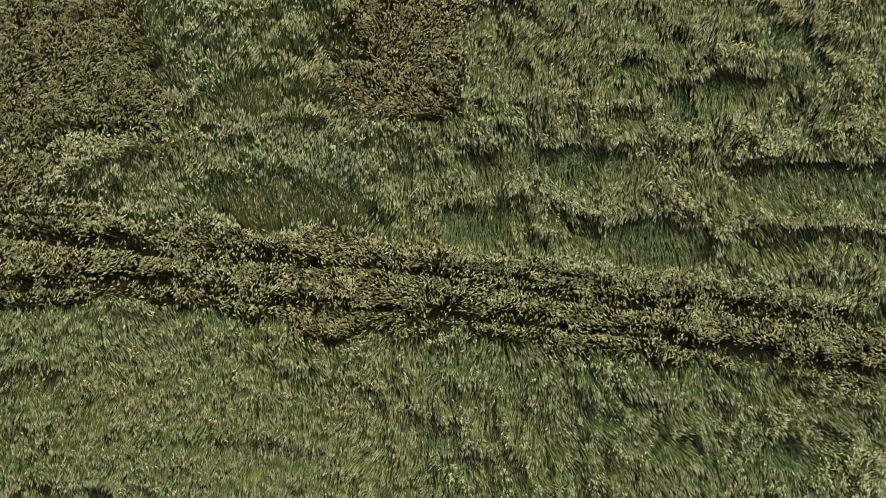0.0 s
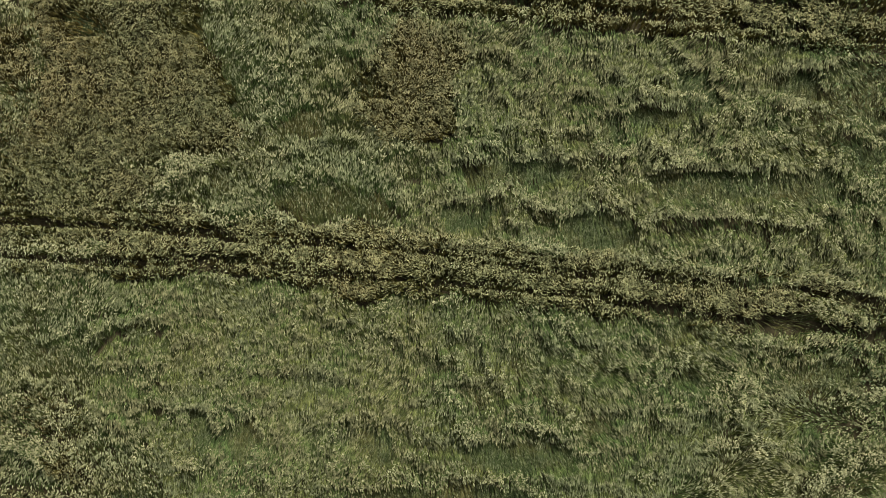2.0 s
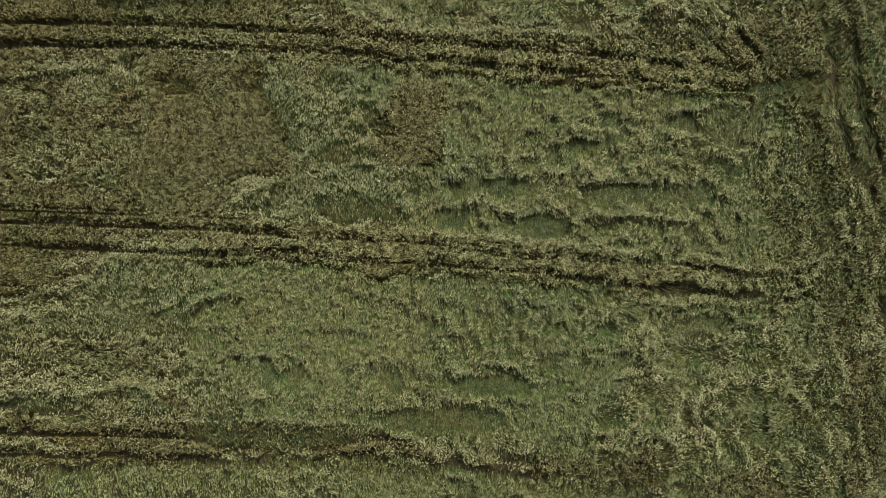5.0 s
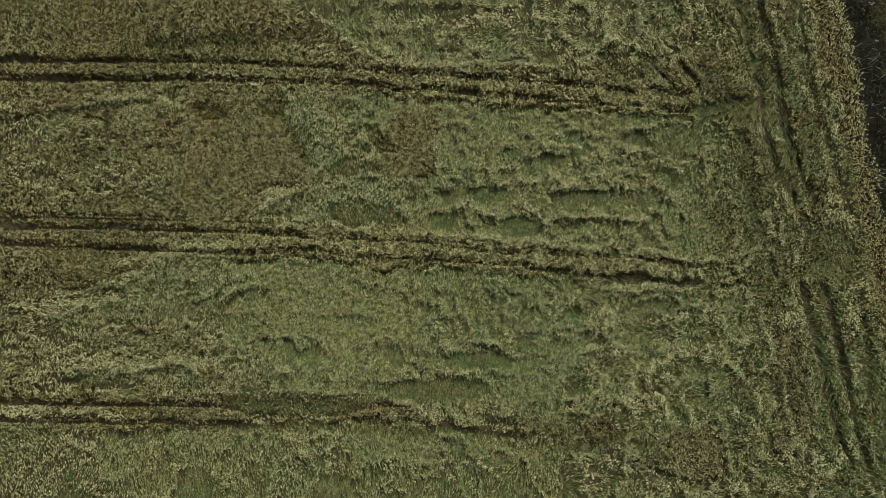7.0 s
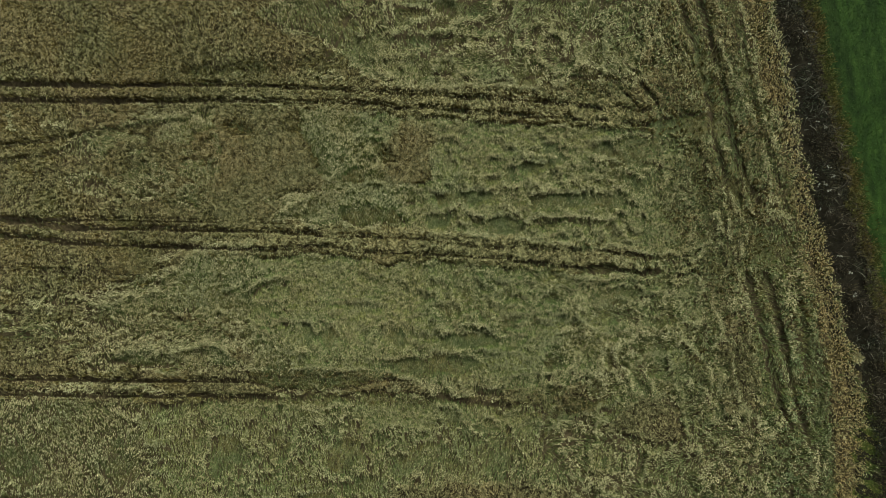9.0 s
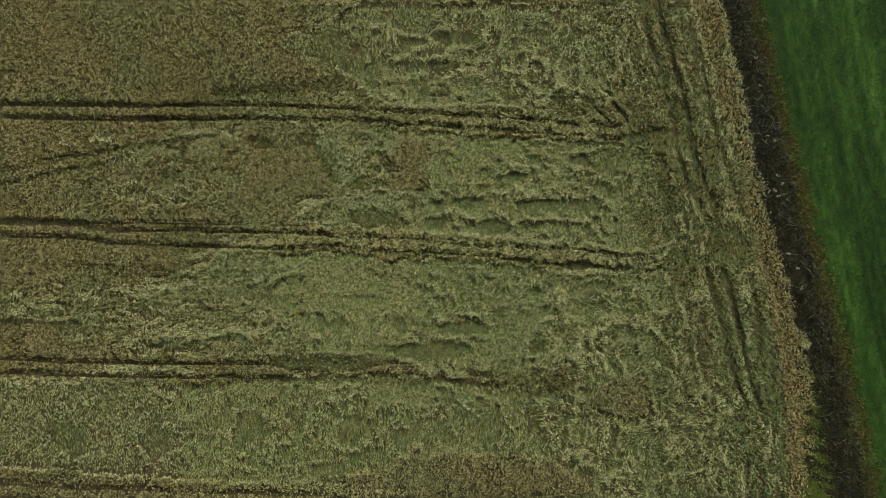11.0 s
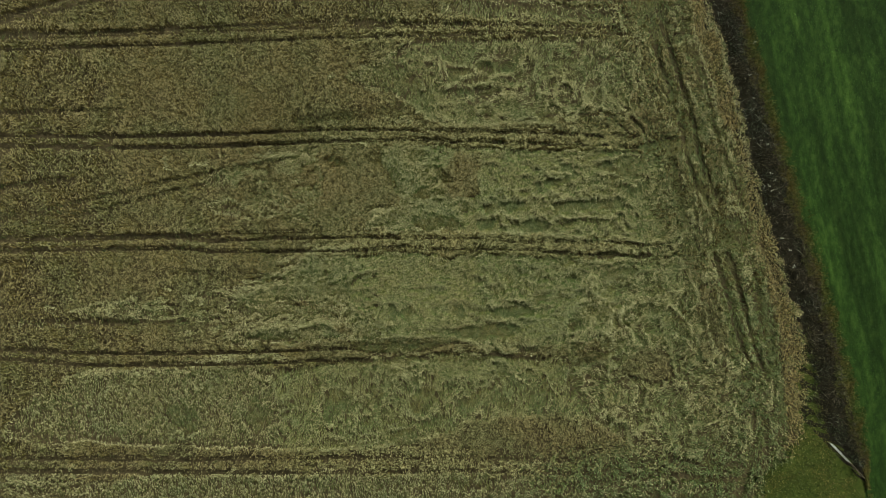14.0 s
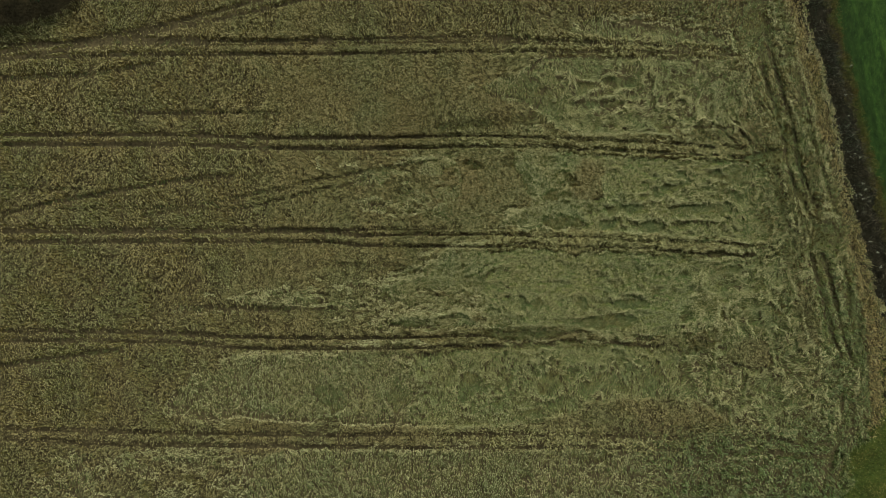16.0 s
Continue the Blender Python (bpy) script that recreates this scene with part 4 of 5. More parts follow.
weedy = headland * np.maximum((0.35 + 0.3 * south) * soft(cloud(GX * 1.4, GY * 0.6, 2.4, 3, 27), -0.3, 0.4), 0.3 * corner)
# long ridges and furrows left along the hedge by passing wheels
ALONG = beside(MARGIN_EDGE, GX, GY)
ridge = cloud(ALONG + 0.25 * cloud(GX, GY, 1.2, 2, 63), GY * 0.11, 1.25, 2, 62)
strip = soft(ALONG, -11.5, -8.5) * (1 - soft(ALONG, -1.2, 0.2)) * soft(GY, -34, -30)
RIM = np.maximum(RIM, 0.75 * strip * soft(ridge, 0.12, 0.3) * (1 - soft(ridge, 0.42, 0.6)) * soft(cloud(GX, GY, 0.8, 2, 64), -0.5, 0.1))
furrow = strip * soft(-ridge, 0.2, 0.4)
# pale crests along both edges of the margin
crested = soft(GY, 2, 14)
RIM = np.maximum(RIM, crested * 0.9 * (1 - soft(np.abs(MARGIN - 0.2), 0.22, 0.45)) * soft(cloud(GX, GY, 2.0, 2, 65), -0.7, -0.2))
RIM = np.maximum(RIM, (0.35 + 0.6 * crested) * (1 - soft(np.abs(EAST + 0.45), 0.25, 0.5)))
HOLLOW = np.maximum(HOLLOW, np.maximum(0.75 * furrow, 0.6 * crested * (1 - soft(np.abs(MARGIN + 0.55), 0.2, 0.5))))
RIM = np.maximum(DRAWN, RIM * (1 - PRESSED))
HOLLOW = np.maximum(HOLLOW, PRESSED)
# the fallen mats lie in folds across the way they fell
FOLD = 1 - 2.6 * np.abs(cloud(GX * 0.62 + 0.5 * (WX - GX), GY + 0.4 * (WY - GY), 0.95, 2, 66))
FOLD = np.clip(FOLD, -1, 1) * (0.45 + 0.55 * soft(cloud(GX, GY, 5.0, 2, 67), -0.4, 0.3))
sunk = fallen * soft(-FOLD, 0.35, 0.85) * (0.22 + 0.2 * busy)
HOLLOW = np.maximum(HOLLOW, sunk)
HOLLOW = np.maximum(np.maximum(HOLLOW, 0.3 * dip * (0.55 + 0.35 * busy) * fallen), np.maximum(0.8 * weedy, 0.8 * pit)) * (1 - RIM)


# greener, weedy crop towards the headland and the gateway corner
GREEN = soft(beside(MARGIN_EDGE, GX, GY) + 4 * south + 5 * cloud(GX, GY, 4.0, 3, 56), -20, -10) * (0.3 + 0.5 * south) * (1 - STAND)
GREEN = np.maximum(GREEN, 0.7 * soft(ALONG, -9, -5) * soft(-GY, -2, 8) * soft(cloud(GX, GY * 0.4, 1.6, 3, 69), -0.6, 0.1))
GREEN = np.maximum(GREEN, 0.85 * soft(-GY, 29, 33) * soft(GX, 2, 16))
GREEN *= 1 - 0.75 * CURLED


def upstream(field, metres):
    """The field a little way back against the fall."""
    i = np.clip(((GX - LEAN_C * metres - X0) / STEP).astype(int), 0, GX.shape[1] - 1)
    j = np.clip(((GY - LEAN_S * metres - Y0) / STEP).astype(int), 0, GX.shape[0] - 1)
    return field[j, i]


# a rim hangs over a gap on its far side
gap = np.clip(np.maximum(np.maximum(upstream(RIM, 0.45), upstream(RIM, 0.6)), upstream(RIM, 0.75)) - 1.4 * RIM, 0, 1) * fallen
RIM *= 1 - soft(TRACK, 0.2, 0.6)
TRACK[~CROP] = 0


def read(field, x, y):
    i = np.clip(((x - X0) / STEP).astype(int), 0, field.shape[1] - 1)
    j = np.clip(((y - Y0) / STEP).astype(int), 0, field.shape[0] - 1)
    return field[j, i]


def part(name, verts, faces, material, parent=None, label="", kind="", extra=(), slot=None, smooth=False):
    me = bpy.data.meshes.new(name)
    v = np.asarray(verts, np.float32).reshape(-1, 3)
    f = np.asarray(faces, np.int32)
    me.vertices.add(len(v))
    me.vertices.foreach_set("co", v.ravel())
    me.loops.add(f.size)
    me.loops.foreach_set("vertex_index", f.ravel())
    me.polygons.add(len(f))
    me.polygons.foreach_set("loop_start", np.arange(0, f.size, f.shape[1], dtype=np.int32))
    for m in (material, *extra):
        me.materials.append(m)
    if slot is not None:
        me.polygons.foreach_set("material_index", np.asarray(slot, np.int32))
    if smooth:
        me.polygons.foreach_set("use_smooth", np.ones(len(f), bool))
    me.update(calc_edges=True)
    ob = new(name, me)
    ob.parent = parent
    return tagged(ob, label, "", "", kind)


def tufts(x, y, z, azimuth, lean, length, stem_w, ear_l, ear_w, droop, plain=None, guard=1.0):
    """Stems with an ear at the tip: a tapering bent blade and a folded lozenge each. Returns points, triangles and slots (0 stem, 1 ear)."""
    over = length * np.sin(lean) + 0.6 * ear_l
    clear = guard * np.maximum(read(TRACK, x + np.cos(azimuth) * over, y + np.sin(azimuth) * over), 0.8 * read(BARE, x + np.cos(azimuth) * over, y + np.sin(azimuth) * over)) < rng.uniform(0.15, 1.15 - 0.25 * soft(np.abs(x), 15, 35), len(x))
    # at the edge of a pressed place the tufts stop short and stand up in a crest
    ends, foot = read(HOLLOW, x + np.cos(azimuth) * 0.8 * over, y + np.sin(azimuth) * 0.8 * over), read(HOLLOW, x, y)
    upright = guard * np.clip(1.3 * (ends - foot), 0, 1)
    lean, length = lean * (1 - 0.6 * upright), length * (1 - 0.25 * upright)
    plain = np.zeros(len(x), bool) if plain is None else plain
    x, y, z, azimuth, lean, length, stem_w, ear_l, ear_w, droop, plain = (np.broadcast_to(q, clear.shape)[clear] for q in (x, y, z, azimuth, lean, length, stem_w, ear_l, ear_w, droop, plain))
    n = len(x)
    c, s = np.cos(azimuth), np.sin(azimuth)
    base = np.c_[x, y, z]
    run, rise = length * np.sin(lean), length * np.cos(lean)
    tip = base + np.c_[c * run, s * run, rise]
    side = np.c_[-s, c, np.zeros(n)]
    up = np.c_[-c * np.cos(lean), -s * np.cos(lean), np.sin(lean)]
    along_run, along_rise = np.where(plain, 0.85, 0.45), np.where(plain, 0.9, 0.62)
    mid = base + np.c_[c * run * along_run, s * run * along_run, rise * along_rise]
    w = (stem_w * 0.5)[:, None]
    stem = np.stack([base - side * w * 0.7, mid + side * w, mid - side * w * 0.9, tip], 1)
    el = ear_l[:, None] * np.c_[c * np.cos(droop), s * np.cos(droop), np.sin(droop)]
    ew = (ear_w * 0.5)[:, None]
    lift = np.c_[np.zeros(n), np.zeros(n), ear_w * 0.3]
    back = tip - 0.18 * el
    ear = np.stack([back, back + 0.45 * el + side * ew, back + el, back + 0.45 * el - side * ew, ], 1)
    ear[:, 0] += lift
    ear[:, 2] += lift
    points = np.concatenate([stem, ear], 1)
    tri = np.array([[0, 2, 1], [1, 2, 3], [4, 7, 6], [4, 6, 5]])
    faces = (np.arange(n)[:, None, None] * 8 + tri[None])
    use = np.ones((n, 4), bool)
    use[:, 1] = ~plain
    return points.reshape(-1, 3), faces[use], np.tile([0, 0, 1, 1], (n, 1))[use]


def scatter(spacing, x0, x1, y0, y1, keep):
    a, b = np.meshgrid(np.arange(x0, x1, spacing), np.arange(y0, y1, spacing))
    x = a.ravel() + rng.uniform(-0.5, 0.5, a.size) * spacing
    y = b.ravel() + rng.uniform(-0.5, 0.5, a.size) * spacing
    k = keep(x, y)
    return x[k], y[k]


def reach(x, y):
    """How far out from the middle of the walk, in picture widths."""
    return np.maximum(np.abs(x) / 1.78, np.abs(y)) * (1 + 0.16 * cloud(x, y, 5.0, 4, 50))


# rings of the field: nearest the ground the camera comes, the finer the tufts
RINGS = [(0.0, 12.5, 0.084, 1.0), (12.5, 19.0, 0.105, 1.15), (19.0, 30.0, 0.132, 1.38), (30.0, 70.0, 0.186, 1.85)]
bins = {"stand": [], "lodge": [], "rim": [], "hollow": [], "margin": [], "verge": [], "green": []}
bare_ruts = soft(beside(MARGIN_EDGE, GX, GY), -14, -9)
overgrown = soft(GX, -27, -15) * (GY < -12) * (GY > -20)
pale_verge = soft(GX, -32, -14) * (1 - 0.85 * overgrown) * (1 - soft(VERGE, 0.9, 1.35)) * soft(spread, 0.05, 0.25) * (1 - 0.6 * STAND)
for inner, outer, spacing, big in RINGS:
    x, y = scatter(spacing, max(X0 + 16, -outer * 2.2), min(X1 - 2, outer * 2.2), max(Y0 + 8, -outer * 1.25), min(Y1 - 8, outer * 1.25), lambda a, b: (reach(a, b) >= inner) & (reach(a, b) < outer))
    fine = cloud(x, y, 0.39 if big < 1.2 else 0.33, 2, 22)
    k = read(CROP, x, y) & (rng.uniform(0, 1, len(x)) > np.where(read(LODGE, x, y) > 0.4, 0.3 if big < 1.2 else 0.75, 0.2 if big < 1.5 else 0.45) * soft(-fine, 0.1, 0.65) * (1 - 0.6 * read(pale_verge, x, y)) * (1 - 0.2 * read(LODGE, x, y))) & (rng.uniform(0, 1, len(x)) > (0.3 if big < 1.2 else 0.72) * read(gap, x, y)) & (rng.uniform(0, 1, len(x)) > read(TRACK, x, y) * (0.9 + 0.1 * soft(-x, 8, 25) - 0.04 * read(bare_ruts, x, y))) & (rng.uniform(0, 1, len(x)) > 0.8 * read(BARE, x, y))
    x, y = x[k], y[k]
    lod, hol, rm, mar = (read(f, x, y) for f in (LODGE, HOLLOW, RIM, MARGIN))
    die = rng.uniform(0, 1, (3, len(x)))
    hol = np.maximum(hol, 1.5 * read(TRACK, x, y))
    rm = rm * (read(TRACK, x, y) < 0.2)
    sort = np.where(die[0] < 0.95 * rm, "rim", np.where(die[1] < hol, "hollow", np.where(mar > 0, "margin", np.where(die[2] < lod, "lodge", np.where(die[0] < 0.9 * read(pale_verge, x, y), "verge", "stand")))))
    sort[(mar > 0)] = np.where(die[0][mar > 0] < 0.08 + 0.8 * rm[mar > 0], "rim", "margin")
    sort[(rng.uniform(0, 1, len(x)) < read(GREEN, x, y)) & ((sort == "lodge") | (sort == "stand") | (sort == "verge"))] = "green"
    sort[(rng.uniform(0, 1, len(x)) < 0.4 * read(GREEN, x, y)) & (sort == "rim")] = "green"
    for what in bins:
        m = sort == what
        bins[what].append((x[m], y[m], np.full(m.sum(), big), read(TRACK, x[m], y[m])))
    # more than one ear to a standing tuft
    for what, share in (("stand", 0.85 if big < 1.2 else 0.5 if big < 1.5 else 0.2), ("lodge", 0.75 if big < 1.2 else 0.1), ("verge", 1.0 if big < 1.2 else 0.6), ("green", 0.5)):
        m = (sort == what) & (rng.uniform(0, 1, len(x)) < share)
        bins[what].append((x[m] + rng.normal(0, 0.05, m.sum()), y[m] + rng.normal(0, 0.05, m.sum()), np.full(m.sum(), big), read(TRACK, x[m], y[m])))
    # pressed stems lie close
    m = (sort == "hollow") & (rng.uniform(0, 1, len(x)) < (0.8 if big < 1.2 else 0.4))
    bins["hollow"].append((x[m] + rng.normal(0, 0.08, m.sum()), y[m] + rng.normal(0, 0.08, m.sum()), np.full(m.sum(), big), read(TRACK, x[m], y[m])))
    # the rims carry ears piled on ears
    m = (read(RIM, x, y) > rng.uniform(0.1, 0.6, len(x)))
    m &= (mar < 0)
    bins["rim"].append((x[m] + rng.normal(0, 0.07, m.sum()), y[m] + rng.normal(0, 0.07, m.sum()), np.full(m.sum(), big), np.zeros(m.sum())))


def grow(what):
    x, y, big, tr = (np.concatenate(q) for q in zip(*bins[what]))
    n = len(x)
    u = lambda a, b: rng.uniform(a, b, n)
    g = lambda s: rng.normal(0, s, n)
    fall = np.arctan2(read(LEAN_S, x, y), read(LEAN_C, x, y))
    slim = np.where(big < 1.2, 0.9, 1.0) * (1 + 0.7 * (big - 1))
    plain = big > 1.1
    less = np.where(big < 1.2, 0.85, 1.0) * (1 + 0.35 * (big - 1))
    leafy = np.where(big < 1.2, 1.35, 1.0)
    close = np.where(big < 1.1, 1.2, 1.0)
    swell = cloud(x, y, 1.1, 2, 20)
    rough = np.where((big < 1.2) | (what in ("stand", "margin", "verge")), 1.0, 2.4)
    tuft = rough * np.where(big < 1.2, cloud(x, y, 0.39, 2, 22), cloud(x, y, 0.33, 2, 22))
    mat = 0.30 * (1 - read(HOLLOW, x, y))
    if what == "green":
        az = 1.75 + 2.5 * cloud(x, y, 2.0, 2, 25) + 1.2 * cloud(x, y, 0.6, 2, 75) + g(0.5)
        return tufts(x, y, np.zeros(n), az, np.abs(g(0.15)) + 0.42, 0.72 * (1 + 0.08 * swell + 0.14 * tuft) * (1 - 0.3 * tr) + g(0.06), u(0.05, 0.10) * big, u(0.13, 0.22) * less, u(0.048, 0.068) * slim, u(-0.6, 0.35), plain)
    if what in ("stand", "margin", "verge"):
        az = 1.75 + 1.1 * cloud(x, y, 2.5, 2, 25) + 0.8 * cloud(x, y, 0.5, 2, 75) + g(0.5)
        tall = (0.62 if what == "margin" else 0.78) * (1 + 0.06 * swell + 0.13 * tuft) * (1 - 0.3 * tr)
        return tufts(x, y, np.zeros(n), az, np.abs(g(0.12)) + 0.30, tall + g(0.05), u(0.05, 0.10) * big * leafy, u(0.13, 0.2) * np.where(big < 1.2, 0.85, big), u(0.045, 0.065) * slim, u(-0.6, 0.35), plain)
    sway = 0.38 * cloud(x, y, 0.7, 2, 26)
    if what == "lodge":
        return tufts(x, y, np.maximum(0.02, mat - 0.1 + 0.05 * swell + 0.09 * tuft + np.where(big < 1.2, 0.23, 0.29) * read(FOLD, x, y) + g(0.04)), fall + sway + g(0.16), np.clip(1.15 + g(0.13), 0.7, 1.45), u(0.4, 0.7), u(0.03, 0.05) * big, u(0.17, 0.27) * less * close, u(0.06, 0.085) * slim / close, u(-0.35, 0.25), plain)
    if what == "rim":
        return tufts(x, y, np.maximum(0.05, mat + 0.36 + 0.06 * swell + 0.1 * tuft + g(0.05)), fall + sway * 1.6 + g(0.5), np.clip(0.55 + g(0.25), 0.1, 1.2), u(0.2, 0.36), 0.03 * big * leafy, u(0.14, 0.22) * less, u(0.05, 0.075) * slim, u(-0.5, 0.3), plain)
    return tufts(x, y, np.maximum(0.02, 0.05 + 0.03 * swell + g(0.03)), fall + sway + g(0.2), np.clip(1.33 + g(0.1), 0.9, 1.52), u(0.4, 0.75), u(0.045, 0.075) * big, u(0.1, 0.16) * big, u(0.03, 0.045) * big, u(-0.2, 0.2), plain, 0.0)


for what, name, label, stem, ear in (
    ("stand", "standing_wheat", "ripening brown-gold wheat still standing upright in the field", STEM_RIPE, EAR_RIPE),
    ("lodge", "lodged_wheat", "pale green wheat beaten flat in swirls by the wind", STEM_LODGED, EAR_LODGED),
    ("rim", "wheat_rims", "pale straw-coloured rims of half-fallen wheat ears", STEM_LODGED, EAR_RIM),
    ("verge", "verge_wheat", "pale wheat left standing in ragged bands along the wheel tracks", STEM_RIPE, EAR_VERGE),
    ("green", "weedy_wheat", "greyish green half-fallen wheat mixed with weeds near the headland", STEM_WEEDY, EAR_GREEN),
    ("hollow", "flattened_stems", "dark green stems and weeds pressed flat in hollows", STEM_GREEN, HOLLOW_EAR),
    ("margin", "field_margin_grass", "dry tan seeding grass along the hedge side of the field", MARGIN_STEM, MARGIN_EAR),
):
    v, f, s = grow(what)
    tagged(part(name, v, f, stem, None, label, "stuff", (ear,), s), category="grass" if what == "margin" else "wheat")

# ---- ground ----
def sheet(name, xs, ys, height, material, label, category):
    a, b = np.meshgrid(xs, ys)
    z = height(a, b)
    i = np.arange(a.size).reshape(a.shape)
    f = np.stack([i[:-1, :-1], i[:-1, 1:], i[1:, 1:], i[1:, :-1]], -1).reshape(-1, 4)
    return tagged(part(name, np.stack([a, b, z], -1), f, material, None, label, "structure", smooth=True), category=category)


far = np.r_[-2500, -1200, -600, -300, np.arange(-180, 181, 3.0), 300, 600, 1200, 2500]
sheet("ground", far, far, lambda a, b: -0.14 + 0.0 * a, MEADOW, "short green mown meadow running to the horizon", "meadow")


def soil_height(a, b):
    rut = read(TRACK, a, b)
    return 0.02 * cloud(a, b, 1.2, 3, 21) - 0.07 * rut + 0.01


ex = np.arange(-111, 66, 0.75)
ey = np.arange(-57, 51, 0.75)
a, b = np.meshgrid(ex, ey)
z = soil_height(a, b)
i = np.arange(a.size).reshape(a.shape)
f = np.stack([i[:-1, :-1], i[:-1, 1:], i[1:, 1:], i[1:, :-1]], -1).reshape(-1, 4)
middle_x, middle_y = a.ravel()[f].mean(1), b.ravel()[f].mean(1)
f = f[(read(EAST, middle_x, middle_y) < 0.6) & ~read(GATEWAY, middle_x, middle_y)]
tagged(part("field_soil", np.stack([a, b, z + 0.02], -1), f, SOIL, None, "dark brown damp soil under the crop", "structure", smooth=True), category="soil")

# the crop goes on beyond the ground that the camera passes over
ex = np.r_[-420, -360, -300, -240, np.arange(-200, 60, 4.0)]
ey = np.r_[-380, -300, -220, -160, np.arange(-120, 121, 4.0), 160, 220, 300, 380]
a, b = np.meshgrid(ex, ey)
i = np.arange(a.size).reshape(a.shape)
f = np.stack([i[:-1, :-1], i[:-1, 1:], i[1:, 1:], i[1:, :-1]], -1).reshape(-1, 4)
mx, my = a.ravel()[f].mean(1), b.ravel()[f].mean(1)
wood = (my > 31) & (my < 140) & (mx < -66)
f = f[((mx < -98) | (np.abs(my + 1.5) > 48)) & (mx < 38 - 0.23 * my) & ~((my < -44) & (mx > 30)) & ~wood]
tagged(part("far_crop", np.stack([a, b, 0.55 + 0.08 * cloud(a, b, 6.0, 2, 40)], -1), f, FAR_CROP, None, "rest of the ripening wheat field, seen as one canopy", "structure", smooth=True), category="field")

# ---- the hedge and its ditch ----
def blades(x, y, z, azimuth, lean, length, width):
    n = len(x)
    c, s = np.cos(azimuth), np.sin(azimuth)
    base = np.c_[x, y, z]
    tip = base + np.c_[c * length * np.sin(lean), s * length * np.sin(lean), length * np.cos(lean)]
    side = np.c_[-s, c, np.zeros(n)] * (width * 0.5)[:, None]
    mid = base * 0.5 + tip * 0.5 + np.c_[np.zeros(n), np.zeros(n), 0.12 * length]
    v = np.stack([base - side * 0.6, mid + side, mid - side, tip], 1)
    f = (np.arange(n)[:, None, None] * 4 + np.array([[0, 2, 1], [1, 2, 3]])[None]).reshape(-1, 3)
    return v.reshape(-1, 3), f


def along(n, a, b, y0=-33.5, y1=45.0):
    """Places in the hedge strip, from a to b of its width, between the crop's edge and the meadow."""
    y = rng.uniform(y0, y1, n)
    west = np.interp(y, [q[1] for q in CROP_EDGE[::-1]], [q[0] for q in CROP_EDGE[::-1]])
    east = np.interp(y, [q[1] for q in HEDGE_EDGE[::-1]], [q[0] for q in HEDGE_EDGE[::-1]])
    west, east = west - np.maximum(0, y - 34) * 0.23, east - np.maximum(0, y - 34) * 0.23
    west = np.where(y < -27, np.maximum(west, 46.3 + (-27 - y) * 0.75), west)
    k = rng.uniform(a, b, n)
    return west + (east - west) * k, y, k


ys = np.arange(-36, 46.1, 0.5)
wx = np.interp(ys, [q[1] for q in CROP_EDGE[::-1]], [q[0] for q in CROP_EDGE[::-1]]) - np.maximum(0, ys - 34) * 0.23
wx = np.where(ys < -27, np.maximum(wx, 46.3 + (-27 - ys) * 0.75), wx)
hx = np.interp(ys, [q[1] for q in HEDGE_EDGE[::-1]], [q[0] for q in HEDGE_EDGE[::-1]]) - np.maximum(0, ys - 34) * 0.23
hx = np.maximum(hx, wx + 0.6)
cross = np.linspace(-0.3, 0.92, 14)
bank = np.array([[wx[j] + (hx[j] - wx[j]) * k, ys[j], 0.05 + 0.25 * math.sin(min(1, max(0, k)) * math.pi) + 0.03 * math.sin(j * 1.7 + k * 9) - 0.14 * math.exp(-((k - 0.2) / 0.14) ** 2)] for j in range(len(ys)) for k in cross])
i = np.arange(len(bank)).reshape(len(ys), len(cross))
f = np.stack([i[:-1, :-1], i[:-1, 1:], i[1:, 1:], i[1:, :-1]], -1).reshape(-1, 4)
# real bank shape; its colour carries the dark of the shaded ditch
tagged(part("hedge_bank", bank, f, DITCH_SHADED, None, "earth bank and ditch under the hedge, near-black with shade in its colour", "structure", smooth=True), category="bank")

hedge = tagged(new("hedgerow"), "straggly dark brown bramble hedge with bare pale twigs", "hedge")
hedge.location = (44, 0, 0)


def hedge_part(name, v, f, material, label):
    ob = part(name, v, f, material, hedge, label, "stuff")
    ob.matrix_parent_inverse = Matrix.Translation((-44, 0, 0))
    return ob


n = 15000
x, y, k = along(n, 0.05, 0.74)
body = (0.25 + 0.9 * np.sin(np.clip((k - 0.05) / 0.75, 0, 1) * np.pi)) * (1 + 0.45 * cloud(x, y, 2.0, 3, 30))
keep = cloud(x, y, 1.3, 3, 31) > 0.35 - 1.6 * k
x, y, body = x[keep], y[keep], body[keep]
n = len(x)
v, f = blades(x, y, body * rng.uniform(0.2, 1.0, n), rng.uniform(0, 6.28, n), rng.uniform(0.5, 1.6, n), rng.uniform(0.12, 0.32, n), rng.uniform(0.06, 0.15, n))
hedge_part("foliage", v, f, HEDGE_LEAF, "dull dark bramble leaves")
n = 5200
x, y, k = along(n, 0.05, 0.85)
keep = cloud(x, y, 1.1, 2, 32) > -0.1
x, y, k = x[keep], y[keep], k[keep]
n = len(x)
body = (0.3 + 0.9 * np.sin(np.clip((k - 0.05) / 0.8, 0, 1) * np.pi)) * (1 + 0.4 * cloud(x, y, 2.0, 3, 30))
v, f = blades(x, y, body * rng.uniform(0.4, 1.0, n), rng.normal(0.2, 1.3, n), rng.uniform(0.6, 1.5, n), rng.uniform(0.35, 1.2, n), rng.uniform(0.03, 0.07, n))
hedge_part("twig_tangle", v, f, TWIG, "bare brown and bleached twigs")
n = 9000
